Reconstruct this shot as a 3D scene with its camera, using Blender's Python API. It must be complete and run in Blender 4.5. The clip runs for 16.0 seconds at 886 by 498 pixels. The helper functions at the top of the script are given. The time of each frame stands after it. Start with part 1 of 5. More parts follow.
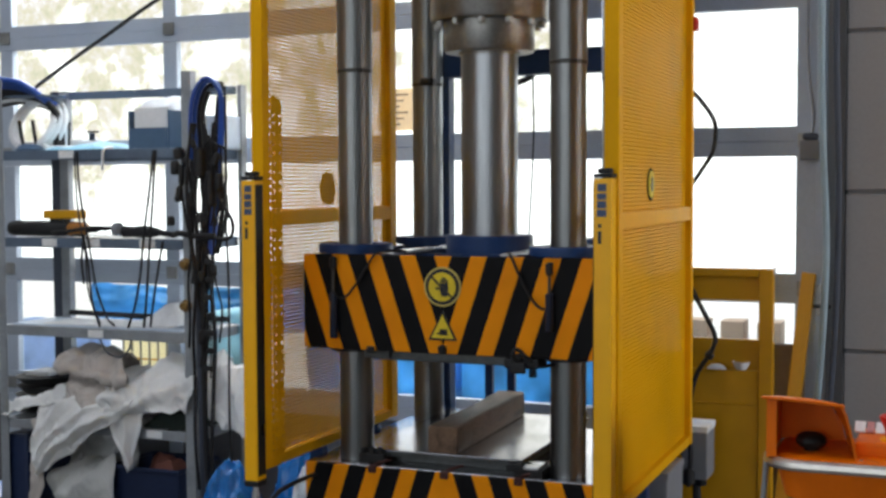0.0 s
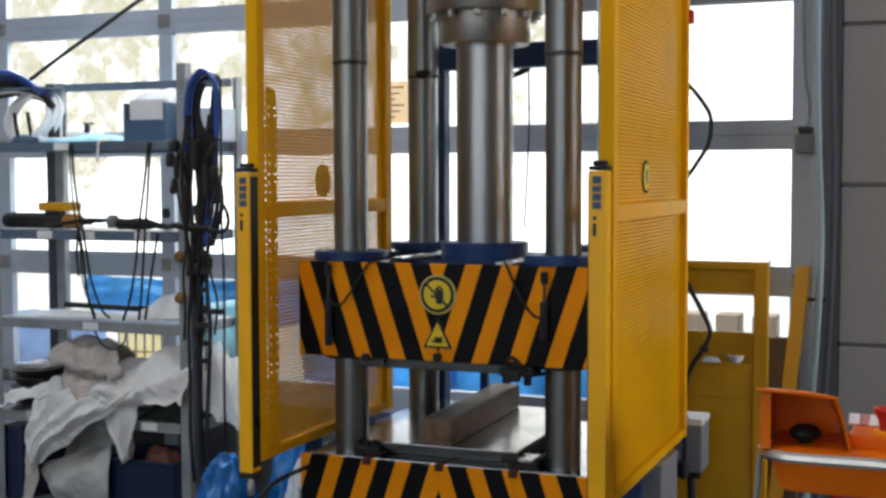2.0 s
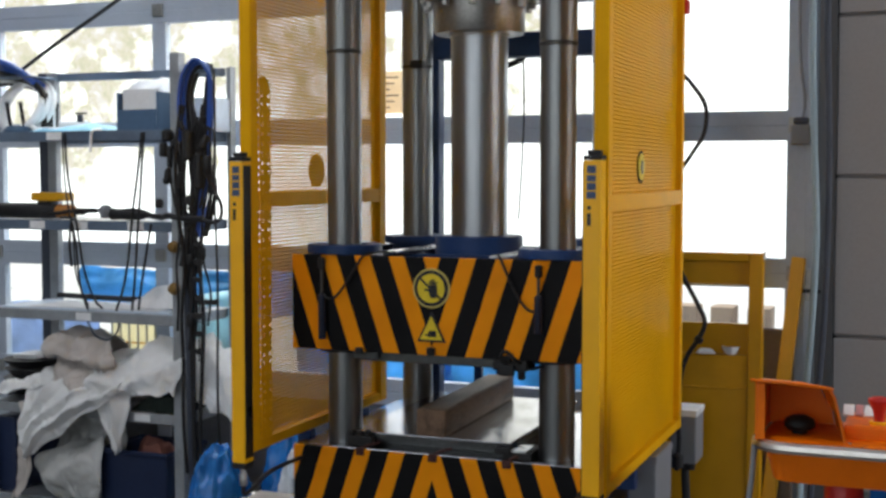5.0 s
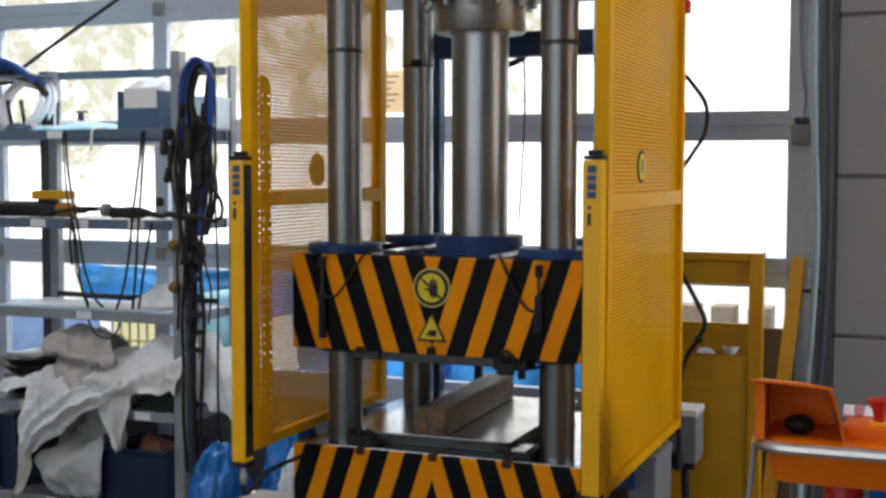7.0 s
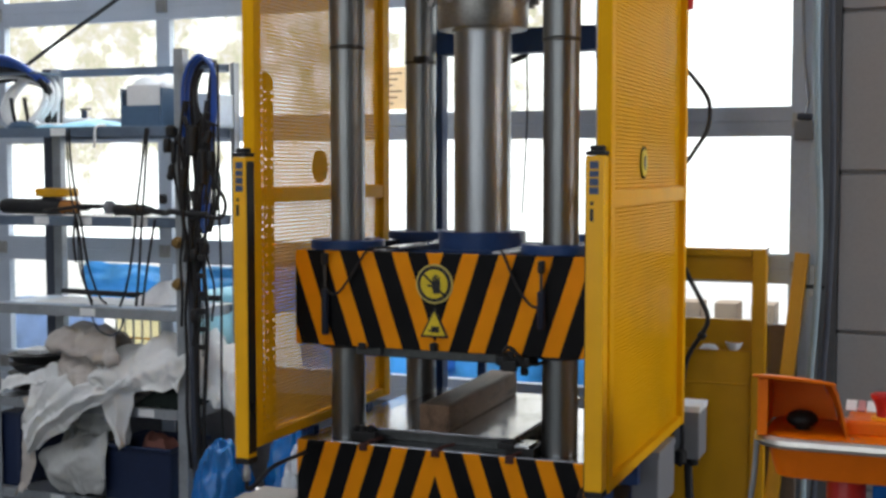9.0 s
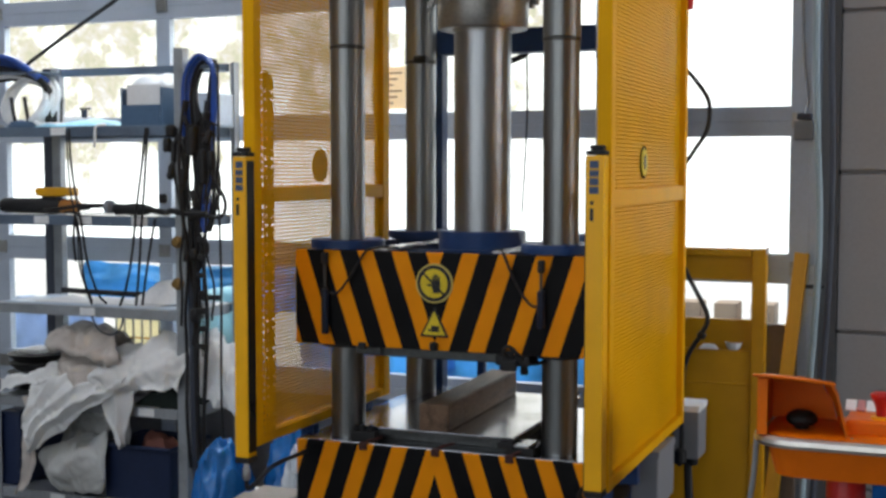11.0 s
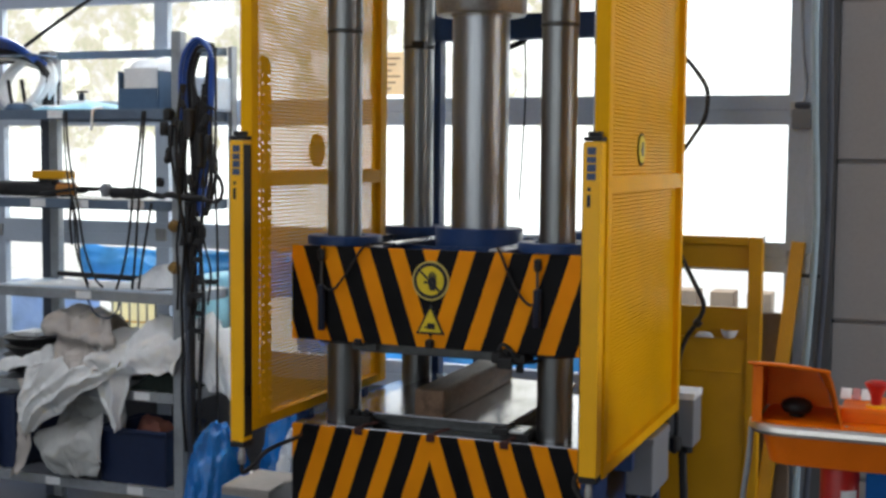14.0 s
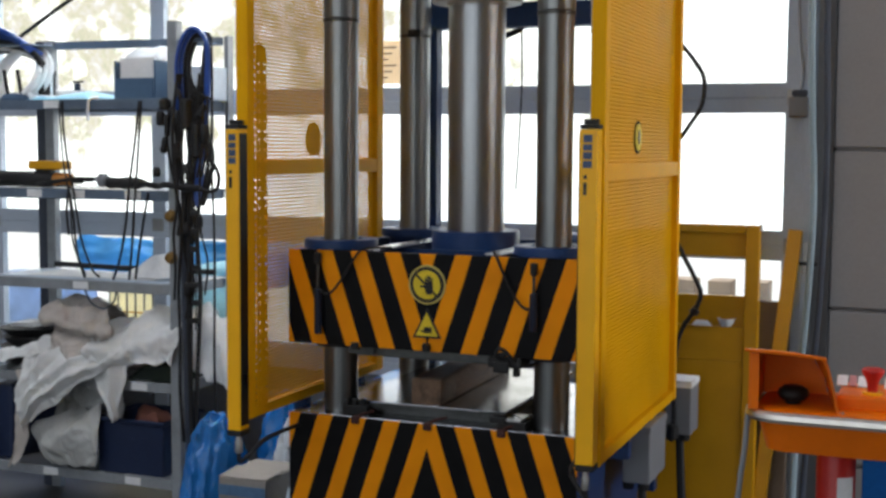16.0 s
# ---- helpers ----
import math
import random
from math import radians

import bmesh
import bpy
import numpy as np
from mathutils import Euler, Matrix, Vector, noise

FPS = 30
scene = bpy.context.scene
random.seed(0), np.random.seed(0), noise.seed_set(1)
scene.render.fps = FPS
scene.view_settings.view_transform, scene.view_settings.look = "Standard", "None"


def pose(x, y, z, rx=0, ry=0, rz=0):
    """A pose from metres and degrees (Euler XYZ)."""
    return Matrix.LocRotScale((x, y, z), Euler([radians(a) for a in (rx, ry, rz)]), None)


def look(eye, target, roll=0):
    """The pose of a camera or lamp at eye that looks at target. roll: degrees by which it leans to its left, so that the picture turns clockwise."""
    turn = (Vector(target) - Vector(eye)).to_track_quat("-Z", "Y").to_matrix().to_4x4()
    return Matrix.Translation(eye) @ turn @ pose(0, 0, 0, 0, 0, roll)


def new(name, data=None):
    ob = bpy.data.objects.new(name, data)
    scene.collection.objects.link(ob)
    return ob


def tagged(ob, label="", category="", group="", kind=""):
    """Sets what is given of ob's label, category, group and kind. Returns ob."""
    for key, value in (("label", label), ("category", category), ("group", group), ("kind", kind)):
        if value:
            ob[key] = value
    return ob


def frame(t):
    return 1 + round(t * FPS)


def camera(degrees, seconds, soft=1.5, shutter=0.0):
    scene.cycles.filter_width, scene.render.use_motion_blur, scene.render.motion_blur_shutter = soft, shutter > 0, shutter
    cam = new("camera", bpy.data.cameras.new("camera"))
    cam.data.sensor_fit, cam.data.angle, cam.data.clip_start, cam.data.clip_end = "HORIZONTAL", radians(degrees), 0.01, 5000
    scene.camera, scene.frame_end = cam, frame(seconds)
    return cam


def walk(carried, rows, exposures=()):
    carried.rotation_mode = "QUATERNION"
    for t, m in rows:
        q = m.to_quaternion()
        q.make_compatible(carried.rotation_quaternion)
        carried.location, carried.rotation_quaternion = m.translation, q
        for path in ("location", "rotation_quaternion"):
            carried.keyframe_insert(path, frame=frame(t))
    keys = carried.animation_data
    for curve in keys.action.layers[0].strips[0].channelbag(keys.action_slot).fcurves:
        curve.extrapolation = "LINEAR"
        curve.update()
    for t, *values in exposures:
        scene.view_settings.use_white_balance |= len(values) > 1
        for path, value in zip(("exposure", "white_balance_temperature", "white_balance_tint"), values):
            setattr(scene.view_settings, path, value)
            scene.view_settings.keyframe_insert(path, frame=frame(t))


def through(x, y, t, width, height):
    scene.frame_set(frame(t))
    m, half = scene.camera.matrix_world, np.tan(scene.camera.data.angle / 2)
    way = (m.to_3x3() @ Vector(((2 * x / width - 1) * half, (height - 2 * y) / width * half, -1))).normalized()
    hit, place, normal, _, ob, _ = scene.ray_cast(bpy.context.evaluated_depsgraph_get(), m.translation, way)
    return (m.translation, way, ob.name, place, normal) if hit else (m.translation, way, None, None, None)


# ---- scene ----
cam = camera(38.74, 16.0, soft=2.95)
PATH = [
    (0, (1.4812, -3.6381, 1.6864), (-0.0242, 0.0623, 1.4838), -0.26),
    (0.5, (1.4814, -3.6364, 1.6872), (-0.0206, 0.0650, 1.4783), -0.28),
    (1, (1.4801, -3.6370, 1.6849), (-0.0164, 0.0669, 1.4803), -0.04),
    (1.5, (1.4815, -3.6359, 1.6826), (-0.0241, 0.0637, 1.4678), 0.01),
    (2, (1.4843, -3.6370, 1.6804), (-0.0093, 0.0670, 1.4592), -0.15),
    (2.5, (1.4842, -3.6372, 1.6769), (-0.0193, 0.0623, 1.4460), -0.10),
    (3, (1.4808, -3.6340, 1.6727), (-0.0148, 0.0680, 1.4324), -0.09),
    (3.5, (1.4812, -3.6282, 1.6746), (-0.0007, 0.0791, 1.4309), -0.03),
    (4, (1.4815, -3.6242, 1.6716), (0.0012, 0.0842, 1.4336), -0.11),
    (6.5, (1.4834, -3.6193, 1.6686), (0.0051, 0.0890, 1.4177), 0.15),
    (7, (1.4832, -3.6203, 1.6726), (0.0020, 0.0870, 1.4248), 0.09),
    (7.5, (1.4864, -3.6244, 1.6725), (-0.0017, 0.0806, 1.4305), -0.03),
    (8, (1.4865, -3.6260, 1.6739), (-0.0020, 0.0793, 1.4388), -0.05),
    (8.5, (1.4878, -3.6245, 1.6707), (-0.0036, 0.0787, 1.4221), -0.02),
    (9, (1.4883, -3.6214, 1.6677), (-0.0048, 0.0808, 1.4131), -0.02),
    (11.5, (1.4876, -3.6241, 1.6660), (-0.0030, 0.0790, 1.4112), 0.07),
    (12, (1.4871, -3.6244, 1.6655), (-0.0026, 0.0782, 1.3987), 0.19),
    (12.5, (1.4897, -3.6255, 1.6627), (-0.0122, 0.0731, 1.4087), 0.13),
    (13, (1.4893, -3.6257, 1.6639), (-0.0128, 0.0720, 1.3983), 0.21),
    (13.5, (1.4876, -3.6257, 1.6620), (-0.0096, 0.0735, 1.3903), 0.39),
    (14, (1.4883, -3.6223, 1.6591), (0.0066, 0.0816, 1.3660), 0.50),
    (14.5, (1.4858, -3.6208, 1.6559), (0.0108, 0.0849, 1.3518), 0.61),
    (15, (1.4885, -3.6175, 1.6542), (0.0093, 0.0857, 1.3410), 0.52),
    (15.5, (1.4870, -3.6154, 1.6574), (0.0075, 0.0870, 1.3356), 0.30),
    (16, (1.4938, -3.6165, 1.6511), (0.0167, 0.0869, 1.3297), 0.35),
]
walk(cam, [(t, look(eye, target, roll)) for t, eye, target, roll in PATH])

# ---- light ----
world = bpy.data.worlds.new("sky")
scene.world = world
world.use_nodes = True
_sky = world.node_tree.nodes.new("ShaderNodeTexSky")
_sky.sky_type, _sky.sun_disc = "NISHITA", False
_sky.sun_elevation, _sky.sun_rotation = radians(55), radians(270)
world.node_tree.links.new(_sky.outputs[0], world.node_tree.nodes["Background"].inputs[0])
world.node_tree.nodes["Background"].inputs[1].default_value = 0.15
sun = new("sun", bpy.data.lights.new("sun", "SUN"))
sun.data.energy, sun.data.angle, sun.data.color = 4.5, radians(2), (1, 0.97, 0.92)
sun.matrix_world = look((-7, -0.4, 10), (0, 0, 0))


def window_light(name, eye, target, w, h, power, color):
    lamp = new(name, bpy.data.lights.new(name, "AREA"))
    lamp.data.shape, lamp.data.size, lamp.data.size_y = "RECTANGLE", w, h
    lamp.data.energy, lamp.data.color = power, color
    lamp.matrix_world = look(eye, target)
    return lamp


for x in (-4.0, -1.2, 1.6):
    window_light("south_daylight", (x, -8.7, 2.6), (x + 0.3, 0, 1.2), 1.8, 3.0, 38, (0.96, 0.98, 1.0))
window_light("east_daylight", (6.85, 0.1, 2.5), (0, 0.1, 1.2), 2.7, 2.6, 185, (0.98, 0.98, 1.0))
# added fill from above; the skylight it shines through is assumed
window_light("roof_fill", (-1.9, -1.7, 5.06), (-1.9, -1.7, 0), 5.0, 2.0, 90, (0.97, 0.98, 1.0))
window_light("door_daylight", (-2.3, 1.95, 3.25), (-2.3, 0.2, 0.9), 3.1, 0.7, 135, (0.97, 0.99, 1.0))


# ---- materials ----
def nodes_of(name):
    m = bpy.data.materials.new(name)
    m.use_nodes = True
    return m, m.node_tree.nodes, m.node_tree.links, m.node_tree.nodes["Principled BSDF"]


def ramp(n, stops):
    r = n.new("ShaderNodeValToRGB")
    while len(r.color_ramp.elements) < len(stops):
        r.color_ramp.elements.new(0.5)
    for e, (p, c) in zip(r.color_ramp.elements, stops):
        e.position, e.color = p, (*c, 1)
    return r


def surface(name, base, rough=0.5, metal=0.0, vary=0.25, big=3.0, fine=60.0, bump=0.15, stretch=(1, 1, 1), dirt=None, coat=0.0, spec=0.35):
    """A worn surface: broad stains and fine grain over the base colour, uneven gloss, slight relief."""
    m, n, l, b = nodes_of(name)
    co = n.new("ShaderNodeTexCoord")
    mp = n.new("ShaderNodeMapping")
    mp.inputs["Scale"].default_value = stretch
    l.new(co.outputs["Object"], mp.inputs["Vector"])
    t1, t2 = n.new("ShaderNodeTexNoise"), n.new("ShaderNodeTexNoise")
    for t, s, d in ((t1, big, 6), (t2, fine, 3)):
        t.inputs["Scale"].default_value, t.inputs["Detail"].default_value = s, d
        l.new(mp.outputs[0], t.inputs["Vector"])
    dark = dirt or tuple(c * (1 - vary) for c in base)
    light = tuple(min(1, c * (1 + vary * 0.5)) for c in base)
    r1 = ramp(n, [(0.3, dark), (0.48, base), (0.72, light)])
    l.new(t1.outputs[0], r1.inputs[0])
    r2 = ramp(n, [(0.3, (1 - vary * 0.6,) * 3), (0.65, (1, 1, 1))])
    l.new(t2.outputs[0], r2.inputs[0])
    mix = n.new("ShaderNodeMix")
    mix.data_type, mix.blend_type = "RGBA", "MULTIPLY"
    mix.inputs[0].default_value = 1
    l.new(r1.outputs[0], mix.inputs[6])
    l.new(r2.outputs[0], mix.inputs[7])
    l.new(mix.outputs[2], b.inputs["Base Color"])
    rr = n.new("ShaderNodeMapRange")
    rr.inputs[3].default_value, rr.inputs[4].default_value = max(0.03, rough - 0.1), min(1, rough + 0.12)
    l.new(t1.outputs[0], rr.inputs[0])
    l.new(rr.outputs[0], b.inputs["Roughness"])
    b.inputs["Metallic"].default_value = metal
    b.inputs["Coat Weight"].default_value = coat
    b.inputs["Specular IOR Level"].default_value = spec
    if bump:
        bp = n.new("ShaderNodeBump")
        bp.inputs["Strength"].default_value, bp.inputs["Distance"].default_value = bump, 0.002
        l.new(t2.outputs[0], bp.inputs["Height"])
        l.new(bp.outputs[0], b.inputs["Normal"])
    return m


def hazard(name, top, way):
    """Yellow and black warning stripes, mirrored about x = 0; way = 1: they meet downwards, -1: upwards."""
    m, n, l, b = nodes_of(name)
    co, sep = n.new("ShaderNodeTexCoord"), n.new("ShaderNodeSeparateXYZ")
    l.new(co.outputs["Object"], sep.inputs[0])

    def op(kind, a, c):
        k = n.new("ShaderNodeMath")
        k.operation = kind
        for i, v in enumerate((a, c)):
            if isinstance(v, (int, float)):
                k.inputs[i].default_value = v
            elif v is not None:
                l.new(v, k.inputs[i])
        return k.outputs[0]

    wob = n.new("ShaderNodeTexNoise")
    wob.inputs["Scale"].default_value = 9
    l.new(co.outputs["Object"], wob.inputs["Vector"])
    u = op("ABSOLUTE", sep.outputs[0], None)
    drop = op("MULTIPLY", op("SUBTRACT", top, sep.outputs[2]), 0.33 * way)
    u = op("ADD", op("ADD", u, drop), op("MULTIPLY", wob.outputs[0], 0.004))
    ph = op("FRACT", op("DIVIDE", op("ADD", u, 0.0239 + 1.19), 0.119), None)
    black = op("GREATER_THAN", ph, 0.46)
    grime = n.new("ShaderNodeTexNoise")
    grime.inputs["Scale"].default_value, grime.inputs["Detail"].default_value = 7, 8
    l.new(co.outputs["Object"], grime.inputs["Vector"])
    yel = ramp(n, [(0.25, (0.72, 0.235, 0.002)), (0.5, (0.82, 0.275, 0.002)), (0.75, (0.88, 0.31, 0.003))])
    blk = ramp(n, [(0.3, (0.003, 0.003, 0.004)), (0.7, (0.008, 0.008, 0.009))])
    l.new(grime.outputs[0], yel.inputs[0])
    l.new(grime.outputs[0], blk.inputs[0])
    mix = n.new("ShaderNodeMix")
    mix.data_type = "RGBA"
    l.new(black, mix.inputs[0])
    l.new(yel.outputs[0], mix.inputs[6])
    l.new(blk.outputs[0], mix.inputs[7])
    l.new(mix.outputs[2], b.inputs["Base Color"])
    rr = n.new("ShaderNodeMapRange")
    rr.inputs[3].default_value, rr.inputs[4].default_value = 0.38, 0.62
    l.new(grime.outputs[0], rr.inputs[0])
    l.new(rr.outputs[0], b.inputs["Roughness"])
    b.inputs["Specular IOR Level"].default_value = 0.1
    return m


def glass_pane(name):
    m, n, l, b = nodes_of(name)
    b.inputs["Base Color"].default_value = (0.93, 0.97, 0.96, 1)
    b.inputs["Roughness"].default_value = 0.04
    b.inputs["Transmission Weight"].default_value = 1
    b.inputs["IOR"].default_value = 1.1
    return m


def plain_glow(name, strength):
    """The far distance as a glowing surface: blown-out sky and patches of pale leaves, daylight put into their colours.
    """
    m, n, l, b = nodes_of(name)
    n.remove(b)
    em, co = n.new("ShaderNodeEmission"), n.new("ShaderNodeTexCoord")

    def cloud(scale, detail, rough):
        tx = n.new("ShaderNodeTexNoise")
        tx.inputs["Scale"].default_value, tx.inputs["Detail"].default_value = scale, detail
        tx.inputs["Roughness"].default_value = rough
        l.new(co.outputs["Object"], tx.inputs["Vector"])
        return tx.outputs[0]

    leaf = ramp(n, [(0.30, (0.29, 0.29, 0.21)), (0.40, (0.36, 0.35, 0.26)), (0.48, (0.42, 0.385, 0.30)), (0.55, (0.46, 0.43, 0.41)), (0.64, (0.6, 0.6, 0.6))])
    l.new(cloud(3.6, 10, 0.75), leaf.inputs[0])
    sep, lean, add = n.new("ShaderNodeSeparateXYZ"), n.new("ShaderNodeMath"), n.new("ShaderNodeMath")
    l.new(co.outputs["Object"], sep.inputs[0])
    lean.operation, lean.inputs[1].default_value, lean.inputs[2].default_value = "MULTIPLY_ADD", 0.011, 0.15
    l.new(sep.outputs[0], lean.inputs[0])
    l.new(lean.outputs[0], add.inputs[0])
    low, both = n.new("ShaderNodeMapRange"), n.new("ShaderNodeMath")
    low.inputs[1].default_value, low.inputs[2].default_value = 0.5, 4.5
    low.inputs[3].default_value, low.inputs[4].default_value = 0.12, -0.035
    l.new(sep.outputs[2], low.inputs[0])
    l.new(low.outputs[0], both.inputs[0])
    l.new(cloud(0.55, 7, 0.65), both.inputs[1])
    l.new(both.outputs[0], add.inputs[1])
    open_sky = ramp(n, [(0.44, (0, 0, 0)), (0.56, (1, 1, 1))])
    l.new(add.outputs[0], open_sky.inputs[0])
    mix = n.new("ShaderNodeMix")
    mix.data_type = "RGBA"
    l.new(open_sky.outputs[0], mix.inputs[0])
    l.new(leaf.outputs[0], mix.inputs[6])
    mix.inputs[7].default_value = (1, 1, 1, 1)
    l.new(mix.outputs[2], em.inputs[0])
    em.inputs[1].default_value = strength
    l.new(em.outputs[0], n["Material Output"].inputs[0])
    return m


YELLOW = surface("yellow_paint", (0.79, 0.385, 0.003), 0.48, vary=0.12, big=2.5, fine=240, bump=0.06, spec=0.07)
YELLOW_CLEAN = surface("yellow_housing_paint", (0.92, 0.46, 0.003), 0.36, vary=0.08, big=5, fine=300, bump=0.03)
YELLOW_OLD = surface("faded_yellow_paint", (0.62, 0.31, 0.006), 0.36, vary=0.22, big=3, fine=220, bump=0.04, spec=0.3)
RAM_STEEL = surface("polished_ram_steel", (0.30, 0.315, 0.335), 0.31, 1.0, vary=0.25, big=16, fine=110, bump=0.12, stretch=(1, 1, 0.02))
STEEL = surface("ground_steel", (0.235, 0.245, 0.25), 0.36, 1.0, vary=0.3, big=14, fine=90, bump=0.12, stretch=(1, 1, 0.03))
STEEL_DULL = surface("dull_machined_steel", (0.36, 0.36, 0.35), 0.42, 1.0, vary=0.3, big=6, fine=80, bump=0.1)
PLATE = surface("scuffed_steel_plate", (0.48, 0.48, 0.50), 0.17, 1.0, vary=0.5, big=4, fine=120, bump=0.12)
BLUE = surface("dark_blue_machine_paint", (0.010, 0.036, 0.12), 0.4, vary=0.25, big=4, fine=120, bump=0.06, spec=0.25)
BLACK = surface("black_rubber", (0.012, 0.012, 0.013), 0.55, vary=0.3, big=10, fine=150, bump=0.08)
BLACK_GLOSS = surface("black_plastic", (0.01, 0.01, 0.011), 0.3, vary=0.2, big=10, fine=150, bump=0.03)
CABLE_BLUE = surface("blue_cable_sheath", (0.018, 0.075, 0.36), 0.4, vary=0.2)
WOOD = surface("oiled_timber", (0.18, 0.11, 0.068), 0.45, vary=0.6, big=4, fine=40, bump=0.7, stretch=(5, 0.7, 5), spec=0.25)
GALV = surface("galvanised_steel", (0.30, 0.32, 0.34), 0.45, 0.35, vary=0.2, big=8, fine=60, bump=0.06)
SHELF_BLUE = surface("blue_grey_shelf_paint", (0.11, 0.15, 0.21), 0.5, vary=0.25, big=5, fine=90, bump=0.05)
ALU = surface("grey_aluminium_door_frame", (0.42, 0.475, 0.555), 0.45, 0.2, vary=0.12, big=3, fine=80, bump=0.03)
CONCRETE = surface("grey_concrete", (0.285, 0.278, 0.285), 0.85, vary=0.1, big=1.6, fine=90, bump=0.1)
FLOOR = surface("grey_floor_coating", (0.055, 0.055, 0.055), 0.5, vary=0.35, big=1.2, fine=45, bump=0.15)
WALL = surface("light_grey_wall_paint", (0.55, 0.56, 0.57), 0.8, vary=0.12, big=0.8, fine=40, bump=0.15)
ROOF = surface("pale_roof_sheet", (0.6, 0.6, 0.6), 0.7, vary=0.1, big=1, fine=30, bump=0.05)
COLUMN = surface("grey_painted_column", (0.10, 0.105, 0.115), 0.6, vary=0.2, big=2, fine=70, bump=0.1)
ORANGE = surface("orange_console_paint", (0.84, 0.17, 0.002), 0.38, vary=0.12, big=5, fine=200, bump=0.04, spec=0.2)
RED = surface("red_plastic", (0.5, 0.02, 0.015), 0.35, vary=0.15, big=9)
CHROME = surface("worn_chrome_tube", (0.66, 0.63, 0.58), 0.36, 1.0, vary=0.15, big=12)
GREY_BOX = surface("grey_enclosure_plastic", (0.2, 0.21, 0.23), 0.5, vary=0.1, big=6, fine=200, bump=0.05)
WHITE = surface("white_paper", (0.74, 0.75, 0.76), 0.8, vary=0.12, big=14, fine=90, bump=0.1)
GLASS = glass_pane("window_glass")
OUTSIDE = plain_glow("glowing_trees_and_sky", 2.2)


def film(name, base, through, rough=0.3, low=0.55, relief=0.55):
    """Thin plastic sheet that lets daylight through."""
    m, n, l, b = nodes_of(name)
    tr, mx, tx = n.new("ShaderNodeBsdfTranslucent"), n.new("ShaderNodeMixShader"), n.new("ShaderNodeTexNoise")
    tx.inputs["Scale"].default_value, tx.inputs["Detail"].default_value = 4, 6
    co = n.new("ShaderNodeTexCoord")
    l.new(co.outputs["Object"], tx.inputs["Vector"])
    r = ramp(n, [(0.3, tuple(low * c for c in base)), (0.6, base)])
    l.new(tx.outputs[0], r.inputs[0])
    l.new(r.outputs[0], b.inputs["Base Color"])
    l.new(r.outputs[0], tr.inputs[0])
    b.inputs["Roughness"].default_value = rough
    fi, bp = n.new("ShaderNodeTexNoise"), n.new("ShaderNodeBump")
    fi.inputs["Scale"].default_value, fi.inputs["Detail"].default_value, fi.inputs["Distortion"].default_value = 16, 5, 1.2
    l.new(co.outputs["Object"], fi.inputs["Vector"])
    bp.inputs["Strength"].default_value, bp.inputs["Distance"].default_value = relief, 0.02
    l.new(fi.outputs[0], bp.inputs["Height"])
    l.new(bp.outputs[0], b.inputs["Normal"])
    mx.inputs[0].default_value = through
    l.new(b.outputs[0], mx.inputs[1])
    l.new(tr.outputs[0], mx.inputs[2])
    l.new(mx.outputs[0], n["Material Output"].inputs[0])
    return m


GROUND_OUT = surface("pale_concrete_yard", (0.62, 0.61, 0.58), 0.9, vary=0.2, big=2, fine=30, bump=0.4)


# ---- building helpers ----
def link(name, bm, material, parent=None, label="", smooth=False):
    me = bpy.data.meshes.new(name)
    bm.normal_update()
    bm.to_mesh(me)
    bm.free()
    me.materials.append(material)
    if smooth:
        for p in me.polygons:
            p.use_smooth = True
        me.set_sharp_from_angle(angle=radians(38))
    ob = new(name, me)
    if parent is not None:
        ob.parent = parent
    return tagged(ob, label)


def part(name, bm, material, parent, label="", smooth=False):
    return link(name, bm, material, parent, label, smooth)


def thing(name, label, category, group="", at=None, kind=""):
    ob = new(name)
    ob.empty_display_size = 0.1
    if at is not None:
        ob.matrix_world = at
    return tagged(ob, label, category, group, kind)


def box(x0, x1, y0, y1, z0, z1, bevel=0.0, bm=None, turn=None):
    b = bmesh.new()
    bmesh.ops.create_cube(b, size=1)
    bmesh.ops.transform(b, matrix=Matrix.Translation(((x0 + x1) / 2, (y0 + y1) / 2, (z0 + z1) / 2)) @ Matrix.Diagonal((x1 - x0, y1 - y0, z1 - z0, 1)), verts=b.verts)
    if bevel:
        bmesh.ops.bevel(b, geom=b.edges[:], offset=bevel, segments=2, affect="EDGES", profile=0.6)
    if turn is not None:
        bmesh.ops.transform(b, matrix=turn, verts=b.verts)
    return join(bm, b) if bm is not None else b


def join(bm, b):
    me = bpy.data.meshes.new("tmp")
    b.to_mesh(me)
    b.free()
    bm.from_mesh(me)
    bpy.data.meshes.remove(me)
    return bm


def lathe(profile, axis_at=(0, 0, 0), seg=40, bm=None, turn=None):
    """A body of revolution about a vertical axis, from (radius, height) pairs, closed at both ends."""
    b = bmesh.new()
    rings = []
    for r, z in profile:
        rings.append([b.verts.new((r * math.cos(2 * math.pi * i / seg), r * math.sin(2 * math.pi * i / seg), z)) for i in range(seg)])
    for a, c in zip(rings, rings[1:]):
        for i in range(seg):
            b.faces.new((a[i], a[(i + 1) % seg], c[(i + 1) % seg], c[i]))
    b.faces.new(rings[0][::-1])
    b.faces.new(rings[-1])
    m = Matrix.Translation(axis_at)
    if turn is not None:
        m = m @ turn
    bmesh.ops.transform(b, matrix=m, verts=b.verts)
    return join(bm, b) if bm is not None else b


